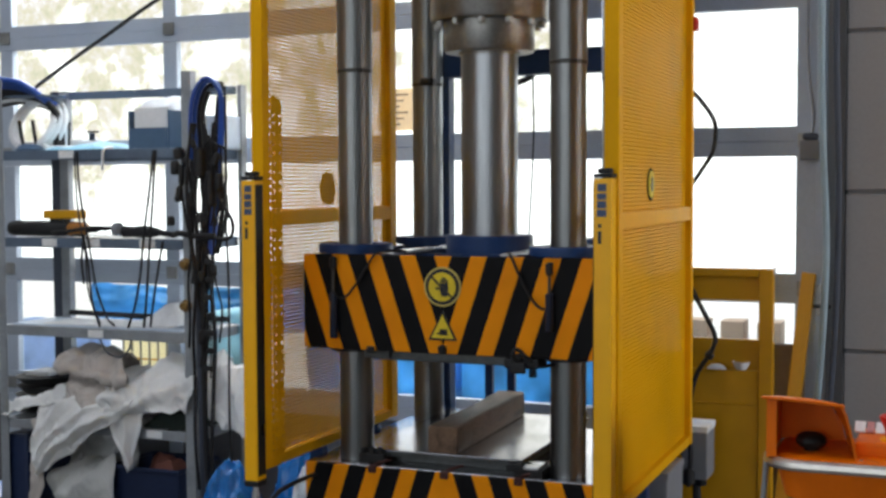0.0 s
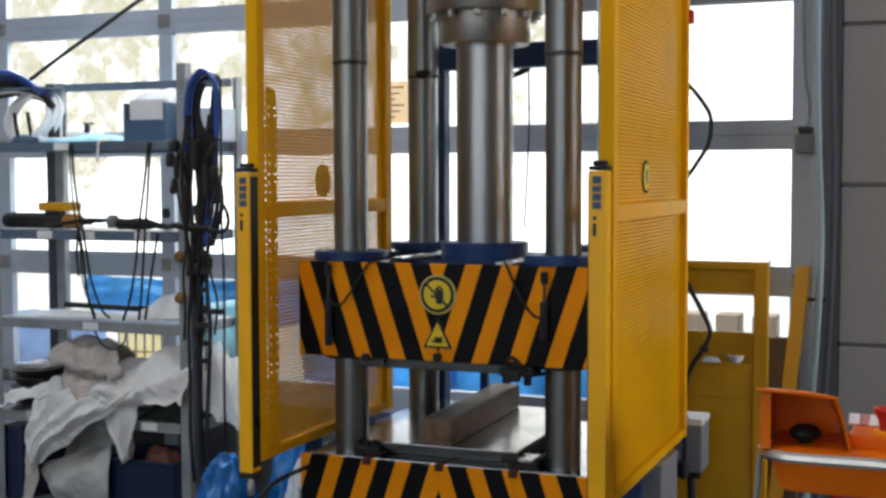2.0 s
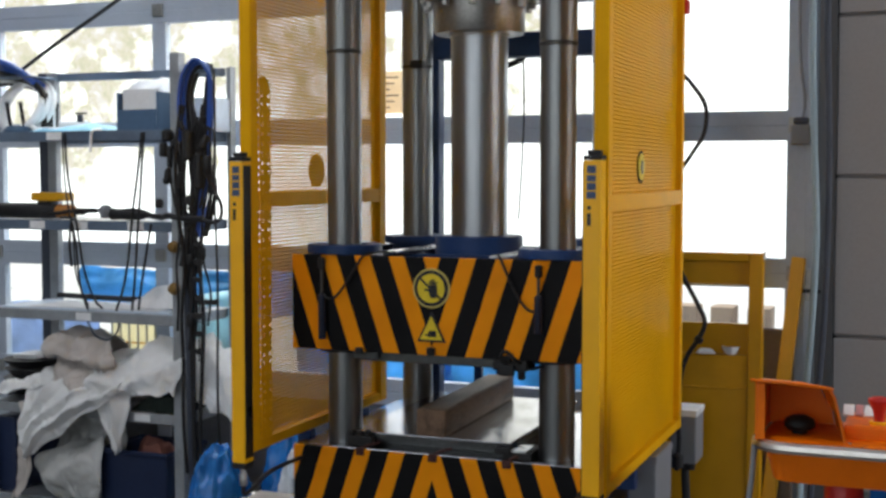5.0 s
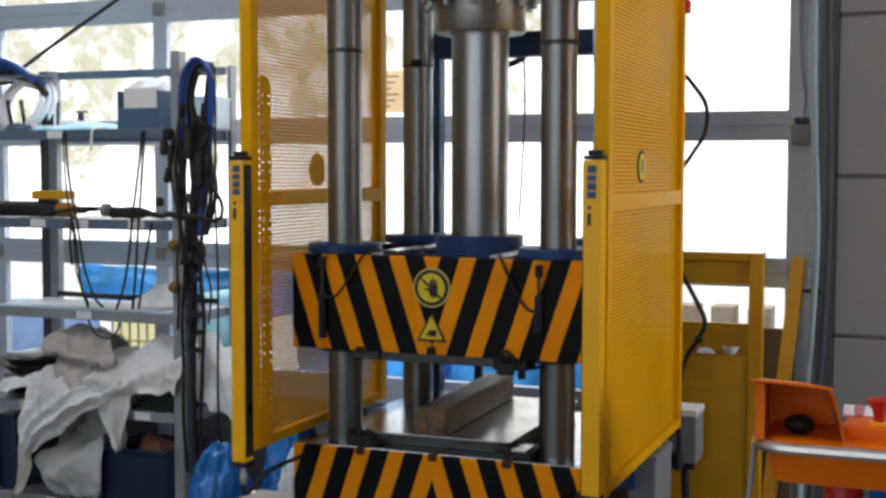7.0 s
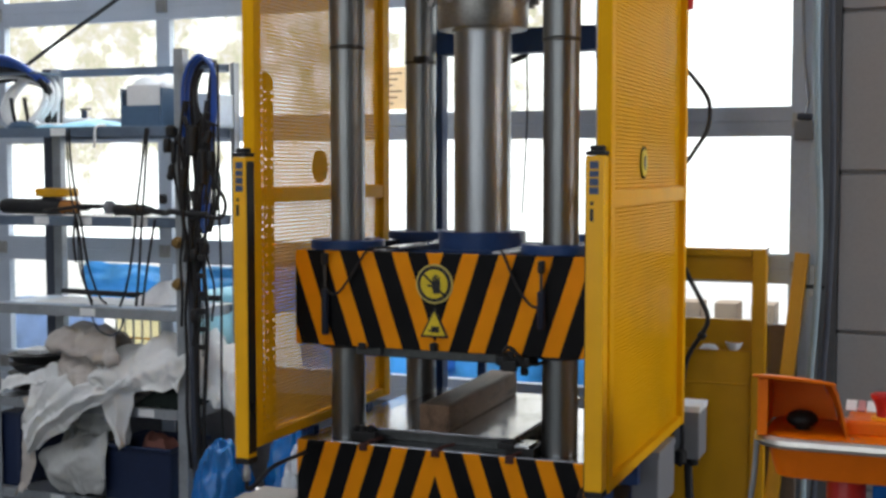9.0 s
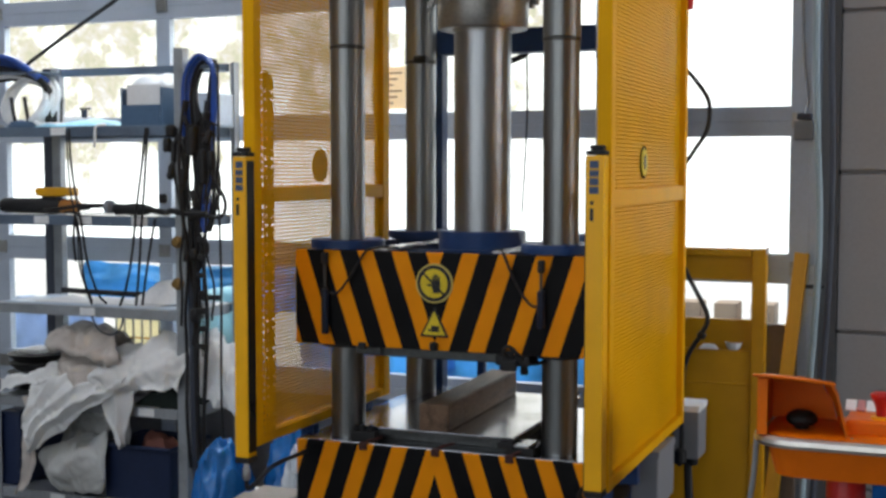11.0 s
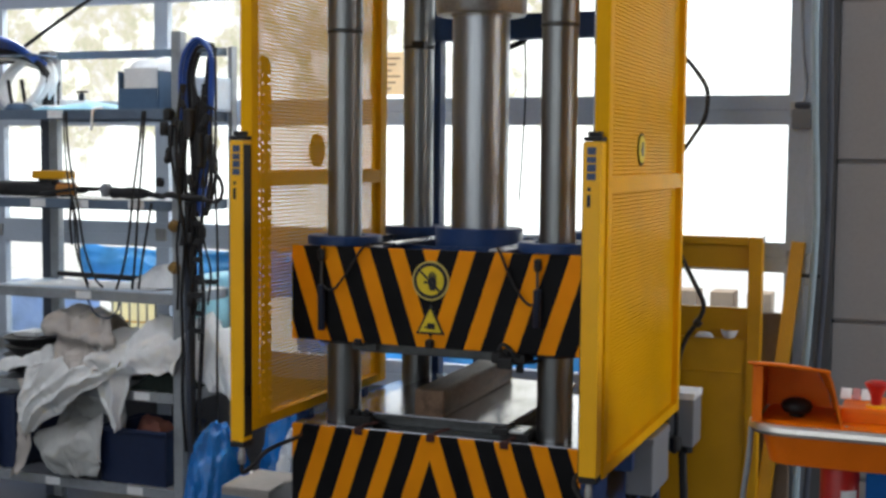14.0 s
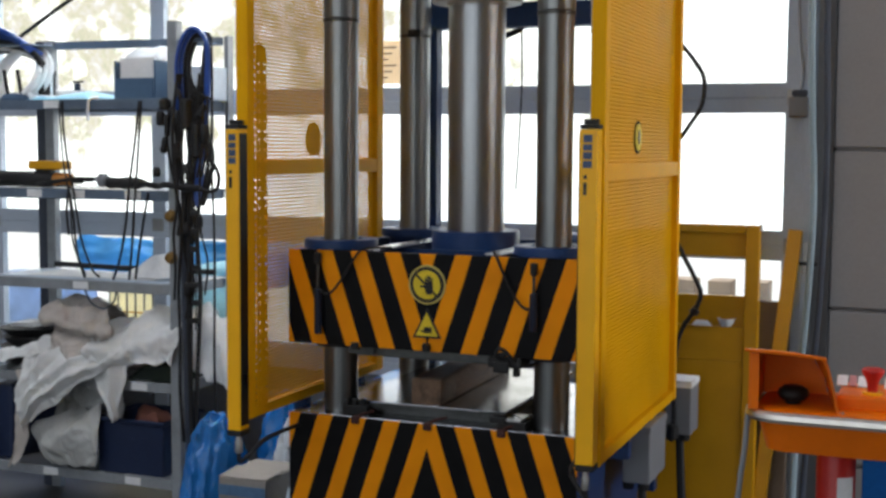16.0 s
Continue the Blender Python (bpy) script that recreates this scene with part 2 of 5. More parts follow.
def smooth_path(pts, n=6):
    p = [Vector(q) for q in pts]
    p = [p[0] * 2 - p[1]] + p + [p[-1] * 2 - p[-2]]
    out = []
    for i in range(1, len(p) - 2):
        for k in range(n):
            t = k / n
            a, b, c, d = p[i - 1:i + 3]
            out.append(0.5 * (2 * b + (c - a) * t + (2 * a - 5 * b + 4 * c - d) * t * t + (3 * b - a - 3 * c + d) * t ** 3))
    return out + [p[-2]]


def tube(pts, r, seg=8, n=6, bm=None, closed=False):
    path = smooth_path(pts, n) if n > 1 else [Vector(q) for q in pts]
    b = bmesh.new()
    rings, up = [], Vector((0.31, 0.2, 0.93))
    for i, q in enumerate(path):
        d = (path[min(i + 1, len(path) - 1)] - path[max(i - 1, 0)]).normalized()
        s = d.cross(up)
        s = s.normalized() if s.length > 1e-4 else Vector((1, 0, 0))
        up = s.cross(d).normalized()
        rings.append([b.verts.new(q + r * (math.cos(2 * math.pi * k / seg) * s + math.sin(2 * math.pi * k / seg) * up)) for k in range(seg)])
    for a, c in zip(rings, rings[1:]):
        for k in range(seg):
            b.faces.new((a[k], a[(k + 1) % seg], c[(k + 1) % seg], c[k]))
    b.faces.new(rings[0][::-1])
    b.faces.new(rings[-1])
    bmesh.ops.recalc_face_normals(b, faces=b.faces[:])
    return join(bm, b) if bm is not None else b


def prism(outline, y0, y1, bm=None):
    """An outline in x and z, made solid from y0 to y1."""
    b = bmesh.new()
    f = [b.verts.new((x, y0, z)) for x, z in outline]
    k = [b.verts.new((x, y1, z)) for x, z in outline]
    b.faces.new(f)
    b.faces.new(k[::-1])
    for i in range(len(f)):
        j = (i + 1) % len(f)
        b.faces.new((f[j], f[i], k[i], k[j]))
    bmesh.ops.recalc_face_normals(b, faces=b.faces[:])
    return join(bm, b) if bm is not None else b


def perforated(ya, yb, za, zb, x, thick, pitch, hole):
    """A sheet in the plane of constant x with staggered holes; each cell is a hexagon round its hole."""
    verts, faces = [], []
    dz = pitch * math.sqrt(3) / 2
    rows, cols = int((zb - za) / dz), int((yb - ya) / pitch)
    ca = [math.pi / 6 + k * math.pi / 3 for k in range(6)]
    out = [(pitch / math.sqrt(3) * math.cos(a), pitch / math.sqrt(3) * math.sin(a)) for a in ca]
    inn = [(hole * math.cos(a), hole * math.sin(a)) for a in ca]
    for j in range(rows):
        for i in range(cols):
            cy, cz = ya + (i + 0.5 + 0.5 * (j % 2)) * pitch, za + (j + 0.5) * dz
            o = len(verts)
            verts += [(x, cy + p, cz + q) for p, q in out] + [(x, cy + p, cz + q) for p, q in inn] + [(x + thick, cy + p, cz + q) for p, q in inn]
            for k in range(6):
                m = (k + 1) % 6
                faces += [(o + k, o + m, o + 6 + m, o + 6 + k), (o + 6 + k, o + 6 + m, o + 12 + m, o + 12 + k)]
    me = bpy.data.meshes.new("perforated_sheet")
    me.from_pydata(verts, [], faces)
    return me


# ---- the hall ----
DOOR_Y = 1.436


def structure(name, bm, material, label, smooth=False):
    return tagged(link(name, bm, material, None, label, smooth), kind="structure")


structure("floor", box(-7, 7, -9.0, 1.75, -0.2, 0), FLOOR, "grey coated concrete workshop floor")
structure("ground", box(-300, 300, 1.76, 600, -0.45, -0.25), GROUND_OUT, "pale bright yard outside the door")
# roof out of view, left open where the added roof lamp hangs
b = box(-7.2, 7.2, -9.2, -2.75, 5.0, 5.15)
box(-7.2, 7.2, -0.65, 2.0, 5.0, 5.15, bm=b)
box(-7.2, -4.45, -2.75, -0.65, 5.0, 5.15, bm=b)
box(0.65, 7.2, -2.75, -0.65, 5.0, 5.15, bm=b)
structure("ceiling", b, ROOF, "unseen pale sheet roof of the hall, opened for the added lamp")
b = box(-7.2, -7, -9.2, 2.0, -0.2, 5)
structure("wall_west", b, WALL, "light grey hall wall")
b = box(7, 7.2, -9.2, 2.0, -0.2, 1.1)
box(7, 7.2, -9.2, 2.0, 4.0, 5, bm=b)
box(7, 7.2, -9.2, -1.3, 1.1, 4.0, bm=b)
box(7, 7.2, 1.5, 2.0, 1.1, 4.0, bm=b)
structure("wall_east", b, WALL, "light grey hall wall with a wide window opening")
b = box(-7, 7, -9.2, -9.0, -0.2, 1.0)
box(-7, 7, -9.2, -9.0, 4.2, 5, bm=b)
box(-7, -5.0, -9.2, -9.0, 1.0, 4.2, bm=b)
box(-3.0, -2.2, -9.2, -9.0, 1.0, 4.2, bm=b)
box(-0.2, 0.6, -9.2, -9.0, 1.0, 4.2, bm=b)
box(2.6, 7, -9.2, -9.0, 1.0, 4.2, bm=b)
structure("wall_south", b, WALL, "light grey hall wall with three window openings")
b = box(-7, -3.95, 1.5, 1.8, -0.2, 5)
box(-3.95, 1.02, 1.5, 1.8, 3.75, 5, bm=b)
structure("wall_north", b, WALL, "light grey hall wall round the large door")
structure("backdrop", box(-40, 40, 24, 24.2, -6, 26), OUTSIDE, "glowing backdrop of overexposed trees and sky outside the door")

# concrete wall panels beside the door
NE = structure("wall_northeast", box(1.1, 6.9, 1.392, 1.78, -0.2, 4.9), CONCRETE, "grey concrete wall of panels with dark joints")
for z0, z1 in ((-0.2, 0.438), (0.452, 1.040), (1.054, 1.645), (1.661, 2.250), (2.265, 2.85), (2.864, 5)):
    part("panel", box(1.0935, 7, 1.36, 1.391, z0, z1, 0.006), CONCRETE, NE)

# steel column at the edge of the door: a flanged profile
b = box(1.028, 1.092, 1.342, 1.354, 0, 5)
box(1.028, 1.092, 1.48, 1.495, 0, 5, bm=b)
box(1.055, 1.065, 1.354, 1.48, 0, 5, bm=b)
structure("column", b, COLUMN, "grey painted steel column beside the door")
b = box(0.985, 1.027, 1.36, 1.50, 0, 4.4, 0.004)
structure("door_jamb", b, ALU, "grey metal door jamb")


# ---- the glazed door ----
DOOR_PANEL = surface("dark_grey_door_panel", (0.11, 0.112, 0.12), 0.55, vary=0.2, big=4, fine=60, bump=0.05)
def glazed_door():
    door = thing("sectional_door", "large grey aluminium sectional door with clear glazed panels", "door")
    tagged(door, kind="structure")
    pitch, top = 0.972, 2.37
    right = 0.903
    stiles = [right + 0.0375 - pitch * k for k in range(6)]
    for k in range(7):
        zt = top + 0.577 * (3 - k) - 0.577
        zb = zt - 0.46
        if zb < -0.2:
            zb = 0.0
        if zt < 0.2:
            break
        rail = box(stiles[-1] - 0.0375, right + 0.08, DOOR_Y, DOOR_Y + 0.045, zt, zt + 0.058, 0.003)
        part("rail", rail, ALU, door)
        rail = box(stiles[-1] - 0.0375, right + 0.08, DOOR_Y, DOOR_Y + 0.045, zt + 0.0585, zt + 0.117, 0.003)
        part("rail", rail, ALU, door)
        for s in stiles:
            part("stile", box(s - 0.0375, s + 0.0375, DOOR_Y + 0.002, DOOR_Y + 0.043, zb, zt - 0.001, 0.003), ALU, door)
            part("hinge", box(s - 0.03, s + 0.03, DOOR_Y - 0.012, DOOR_Y - 0.001, zt + 0.03, zt + 0.09, 0.004), STEEL_DULL, door)
        for a, c in zip(stiles[1:], stiles):
            if zt < 0.7:
                part("panel", box(a + 0.038, c - 0.038, DOOR_Y + 0.01, DOOR_Y + 0.034, zb, zt - 0.001), DOOR_PANEL, door, "dark grey solid bottom panel")
                continue
            pane = part("pane", box(a + 0.038, c - 0.038, DOOR_Y + 0.018, DOOR_Y + 0.024, zb, zt), GLASS, door)
            pane.visible_shadow = False
    part("jamb_strip", box(right + 0.002, right + 0.085, DOOR_Y - 0.004, DOOR_Y - 0.001, 0, 4.2), ALU, door)
    return door


glazed_door()


# ---- the press ----
DARK_RING = surface("oily_steel", (0.09, 0.09, 0.085), 0.45, 0.8, vary=0.3)
DARK_PLATE = surface("dark_tool_steel", (0.10, 0.105, 0.105), 0.42, 0.75, vary=0.4, big=5, fine=60, bump=0.2)
BRIGHT = surface("bright_bare_steel", (0.72, 0.73, 0.76), 0.28, 1.0, vary=0.15, big=8)
RUST = surface("dark_red_brown_clamp", (0.05, 0.015, 0.012), 0.6, vary=0.3)
STRIPES_DOWN = hazard("warning_stripes_upper", 1.405, 1)
STRIPES_UP = hazard("warning_stripes_lower", 0.78, -1)
COLS = [(-0.355, 0.112), (0.374, 0.112), (-0.355, 0.728), (0.374, 0.728)]
press = thing("hydraulic_press", "four-column hydraulic press with striped platens and blue frame", "press")


def press_bed():
    b = box(-0.485, 0.485, 0.012, 0.85, 0.30, 0.775, 0.004)
    box(-0.45, 0.45, 0.04, 0.82, 0.0, 0.30, 0.004, bm=b)
    bed = part("bed", b, BLUE, press, "dark blue welded press bed")
    part("bed_top_plate", box(-0.488, 0.488, 0.013, 0.852, 0.776, 0.782, 0.002), PLATE, bed, "bare steel top of the bed")
    part("front_plate", box(-0.491, 0.489, 0.0, 0.012, 0.44, 0.78, 0.003), STRIPES_UP, bed, "yellow and black striped front plate")
    for x in (-0.249, 0.002, 0.248):
        b = box(x - 0.014, x + 0.014, -0.008, 0.02, 0.762, 0.785, 0.004)
        tube([(x - 0.008, -0.006, 0.772), (x + 0.012, 0.02, 0.789), (x + 0.045, 0.05, 0.797)], 0.005, bm=b)
        part("clamp", b, RUST, bed)
    return bed


def press_columns():
    for x, y in COLS:
        prof = [(0.056, 0.782), (0.056, 2.054), (0.054, 2.056), (0.054, 2.066), (0.058, 2.068), (0.058, 3.0)]
        part("column", lathe(prof, (x, y, 0), 48), STEEL, press, "polished round steel column", True)
        part("ring", lathe([(0.0563, 2.054), (0.059, 2.056), (0.059, 2.064), (0.0563, 2.066)], (x, y, 0), 40), DARK_RING, press, "dark parting ring", True)
        if y < 0.5 or x > 0:
            continue
        b = box(x + 0.005, x + 0.055, y - 0.085, y - 0.045, 2.052, 2.08, 0.008)
        part("bracket", b, BLACK, press)


def press_head():
    b = box(-0.55, 0.55, -0.02, 0.88, 2.75, 3.2, 0.01)
    part("crown", b, BLUE, press, "dark blue upper crossbeam")
    prof = [(0.165, 2.75), (0.2, 2.74), (0.2, 2.242), (0.196, 2.236), (0.155, 2.236), (0.153, 2.14), (0.149, 2.134), (0.105, 2.134), (0.104, 2.125)]
    cyl = part("cylinder", lathe(prof, (0.005, 0.417, 0), 64), STEEL_DULL, press, "machined steel cylinder with a stepped flange", True)
    for k in range(12):
        a = k * math.pi / 6 + 0.2
        b = lathe([(0.013, 2.215), (0.014, 2.218), (0.014, 2.2355)], (0.005 + 0.177 * math.cos(a), 0.417 + 0.177 * math.sin(a), 0), 6)
        part("bolt", b, STEEL_DULL, cyl)
    # welded blue back frame
    part("cross_beam", box(-0.345, 0.55, 0.86, 0.94, 2.098, 2.19, 0.006), BLUE, press)
    part("upright", box(-0.378, -0.326, 0.87, 0.93, 0.4, 2.75, 0.004), BLUE, press)
    part("upright", box(0.50, 0.54, 0.87, 0.93, 0.4, 2.75, 0.004), BLUE, press)
    part("upright", box(-0.19, -0.16, 0.89, 0.92, 0.4, 1.02, 0.004), BLUE, press)
    part("upright", box(-0.10, -0.07, 0.89, 0.92, 0.4, 1.02, 0.004), BLUE, press)


def upper_platen():
    b = box(-0.482, 0.482, 0.0125, 0.83, 1.12, 1.13, 0.002)
    platen = part("upper_platen", b, BLUE, press, "dark blue welded platen that slides on the columns")
    for x in (-0.478, -0.225, 0.215, 0.466):
        part("rib", box(x, x + 0.012, 0.0125, 0.817, 1.131, 1.40, 0.002), BLUE, platen)
    part("rib", box(-0.478, 0.478, 0.818, 0.83, 1.131, 1.398, 0.002), BLUE, platen)
    for y in (0.25, 0.57):
        part("rib", box(-0.212, 0.214, y, y + 0.012, 1.131, 1.398, 0.002), BLUE, platen)
    part("front_plate", box(-0.491, 0.489, 0.0, 0.012, 1.098, 1.405, 0.003), STRIPES_DOWN, platen, "yellow and black striped front plate")
    for x, y in COLS:
        prof = [(0.063, 1.14), (0.092, 1.14), (0.092, 1.4065), (0.122, 1.4075), (0.122, 1.432), (0.119, 1.436), (0.075, 1.436), (0.071, 1.432), (0.0625, 1.40)]
        part("collar", lathe(prof, (x, y, 0), 48), BLUE, platen, "", True)
        part("bushing", lathe([(0.062, 1.085), (0.085, 1.085), (0.085, 1.119), (0.062, 1.119)], (x, y, 0), 32), BLACK, platen, "", True)
    part("ram_collar", lathe([(0.09, 1.14), (0.15, 1.14), (0.15, 1.452), (0.147, 1.456), (0.102, 1.456)], (0.005, 0.417, 0), 56), BLUE, platen, "", True)
    part("ram", lathe([(0.097, 1.2), (0.097, 2.42)], (0.005, 0.417, 0), 64), RAM_STEEL, platen, "thick polished steel ram", True)
    part("top_strip", box(-0.222, -0.172, 0.014, 0.66, 1.407, 1.413, 0.002), BRIGHT, platen, "bare bright steel strip")
    part("top_strip", box(0.185, 0.24, 0.014, 0.40, 1.407, 1.413, 0.002), BRIGHT, platen, "bare bright steel strip")
    b = box(-0.27, 0.26, 0.05, 0.78, 1.062, 1.094, 0.004)
    box(-0.29, -0.2, 0.03, 0.2, 1.070, 1.096, 0.003, bm=b)
    part("tool_plate", b, DARK_PLATE, platen, "dull steel tool plate under the platen")
    clamp = part("clamp", box(0.20, 0.31, 0.0, 0.10, 1.062, 1.096, 0.008), BLACK, platen)
    part("jaw", box(0.225, 0.275, -0.02, 0.0, 1.050, 1.085, 0.006), BLACK, clamp)
    part("bolt", lathe([(0.012, 1.035), (0.013, 1.04), (0.013, 1.055), (0.009, 1.061)], (0.285, 0.03, 0), 8), BLACK, clamp)
    part("hose", tube([(0.25, -0.012, 1.09), (0.235, -0.022, 1.105), (0.245, -0.02, 1.125), (0.262, -0.014, 1.118), (0.28, -0.012, 1.10), (0.31, 0.03, 1.07), (0.345, 0.06, 1.075)], 0.006), BLACK, clamp)
    part("clamp", box(-0.262, -0.236, -0.012, 0.01, 1.088, 1.112, 0.005), BLACK, platen)
    part("clamp", box(0.236, 0.262, -0.012, 0.01, 1.088, 1.112, 0.005), BLACK, platen)
    part("clamp", box(-0.012, 0.012, -0.01, 0.0, 1.10, 1.118, 0.003), BLACK, platen)
    return platen


press_bed()
press_columns()
press_head()
platen = upper_platen()


def side_guard(name, label, xin, xout, y0, y1, light_dir, zb, rear=0.04):
    """A perforated yellow sheet in a frame of square tube."""
    g = thing(name, label, "guard", "side guards of the press")
    zt = 2.95
    xm = (xin + xout) / 2
    lo, hi = min(xin, xout), max(xin, xout)
    sheet = new("perforated_sheet", perforated(y0 + 0.035, y1 - rear + 0.01, zb + 0.015, zt - 0.02, xm, -0.0034 if light_dir > 0 else -0.002, 0.0135, 0.0038 if light_dir > 0 else 0.0048))
    sheet.data.materials.append(YELLOW)
    sheet.parent = g
    part("post", box(lo, hi, y0, y0 + 0.045, zb, zt, 0.003), YELLOW, g)
    part("post", box(lo, hi, y1 - rear, y1, zb, zt, 0.003), YELLOW, g)
    for z0, z1 in ((zb, zb + 0.032), (1.559, 1.607), (zt - 0.04, zt)):
        part("rail", box(lo + 0.002, hi - 0.002, y0 + 0.046, y1 - rear - 0.001, z0, z1, 0.003), YELLOW, g)
    return g


right_guard = side_guard("side_guard", "yellow perforated sheet guard with a warning disc", 0.578, 0.620, -0.232, 0.84, 1, 0.76)
left_guard = side_guard("side_guard", "yellow perforated sheet guard seen from inside", -0.50, -0.54, -0.24, 0.765, -1, 0.80, 0.055)


def motions():
    rows = [(0, 0.0600), (0.4, 0.0500), (2.2, 0.0063), (2.45, 0.0010), (2.6, 0), (3.0, 0), (12.0, 0), (12.35, 0), (12.55, -0.0015), (12.8, -0.0080), (14.2, -0.0418), (15.6, -0.0756), (16.0, -0.0852)]
    walk(platen, [(t, pose(0, 0, z)) for t, z in rows])


# ---- fittings of the press ----
SIGN_YELLOW = surface("sign_yellow", (0.75, 0.56, 0.04), 0.5, vary=0.1, big=20, spec=0.1)
PALE_YELLOW = surface("sign_rim_pale", (0.60, 0.47, 0.12), 0.5, vary=0.1, big=20)
MATT_BLACK = surface("matt_black_print", (0.008, 0.008, 0.008), 0.9, vary=0.1, spec=0.03)
PRINT_BLUE = surface("faded_blue_print", (0.06, 0.09, 0.16), 0.5, vary=0.2, big=30)


STRUT_BLUE = surface("blue_black_strut_paint", (0.010, 0.016, 0.035), 0.4, vary=0.2, big=12)


def disc(x, z, r, y0, y1, seg=40):
    return prism([(x + r * math.cos(2 * math.pi * k / seg), z + r * math.sin(2 * math.pi * k / seg)) for k in range(seg)], y0, y1)


def hand_shape(x, z, s, y0, y1):
    """A small flat open-hand symbol: palm and four bars for fingers."""
    b = prism([(x - 0.4 * s, z - 0.3 * s), (x - 0.2 * s, z - 0.9 * s), (x + 0.35 * s, z - 0.9 * s), (x + 0.5 * s, z - 0.2 * s), (x + 0.45 * s, z + 0.35 * s), (x - 0.35 * s, z + 0.35 * s)], y0, y1)
    for k, h in enumerate((0.75, 0.95, 0.9, 0.7)):
        box(x + (-0.36 + 0.22 * k) * s, x + (-0.2 + 0.22 * k) * s, y0, y1, z + 0.3 * s, z + h * s, bm=b)
    box(x - 0.85 * s, x - 0.3 * s, y0, y1, z - 0.25 * s, z - 0.02 * s, bm=b)
    return b


def platen_fittings():
    sign = part("warning_disc", disc(0, 1.309, 0.062, -0.004, -0.0005), PALE_YELLOW, platen, "round yellow and black do-not-touch sign")
    part("ring", disc(0, 1.309, 0.0565, -0.0055, -0.004), BLACK_GLOSS, sign)
    part("face", disc(0, 1.309, 0.0455, -0.007, -0.0055), SIGN_YELLOW, sign)
    part("symbol", hand_shape(0.006, 1.308, 0.032, -0.0085, -0.007), BLACK_GLOSS, sign)
    part("bar", box(-0.05, 0.05, -0.0095, -0.0085, 1.304, 1.311, turn=Matrix.Translation((0, 0, 1.307)) @ Matrix.Rotation(radians(43), 4, "Y") @ Matrix.Translation((0, 0, -1.307))), BLACK_GLOSS, sign)
    tri = part("warning_triangle", prism([(-0.048, 1.141), (0.048, 1.141), (0, 1.236)], -0.004, -0.0005), BLACK_GLOSS, platen, "yellow triangle crushing warning")
    part("face", prism([(-0.0375, 1.1475), (0.0375, 1.1475), (0, 1.222)], -0.0055, -0.004), SIGN_YELLOW, tri)
    b = box(-0.009, 0.017, -0.007, -0.0055, 1.157, 1.176)
    box(-0.02, -0.008, -0.007, -0.0055, 1.160, 1.165, bm=b)
    part("symbol", b, BLACK_GLOSS, tri)
    part("stopper", lathe([(0.012, 1.100), (0.014, 1.104), (0.014, 1.122), (0.006, 1.126)], (0, -0.008, 0), 12), BLACK, platen)
    # gas springs with their hoses on the front plate
    for x, z1, z0 in ((-0.374, 1.395, 1.135), (0.353, 1.388, 1.185)):
        mid = z0 + 0.55 * (z1 - z0)
        spring = part("gas_strut", lathe([(0.011, z0), (0.0125, z0 + 0.004), (0.0125, mid), (0.008, mid + 0.004)], (x, -0.018, 0), 14), STRUT_BLUE, platen, "", True)
        part("rod", lathe([(0.005, mid), (0.005, z1 - 0.03)], (x, -0.018, 0), 10), DARK_RING, spring, "", True)
        part("end_fitting", lathe([(0.007, z1 - 0.035), (0.012, z1 - 0.03), (0.012, z1), (0.007, z1 + 0.004)], (x, -0.018, 0), 12), BLACK, spring, "", True)
    part("cord", tube([(-0.372, -0.02, 1.285), (-0.352, -0.024, 1.268), (-0.325, -0.022, 1.272), (-0.29, -0.018, 1.315), (-0.255, -0.014, 1.37), (-0.22, -0.004, 1.412), (-0.15, 0.06, 1.415)], 0.0042), BLACK, platen)
    part("cord", tube([(0.351, -0.02, 1.252), (0.325, -0.024, 1.255), (0.295, -0.02, 1.285), (0.26, -0.016, 1.345), (0.23, -0.008, 1.405), (0.20, 0.05, 1.415)], 0.0042), BLACK, platen)


platen_fittings()


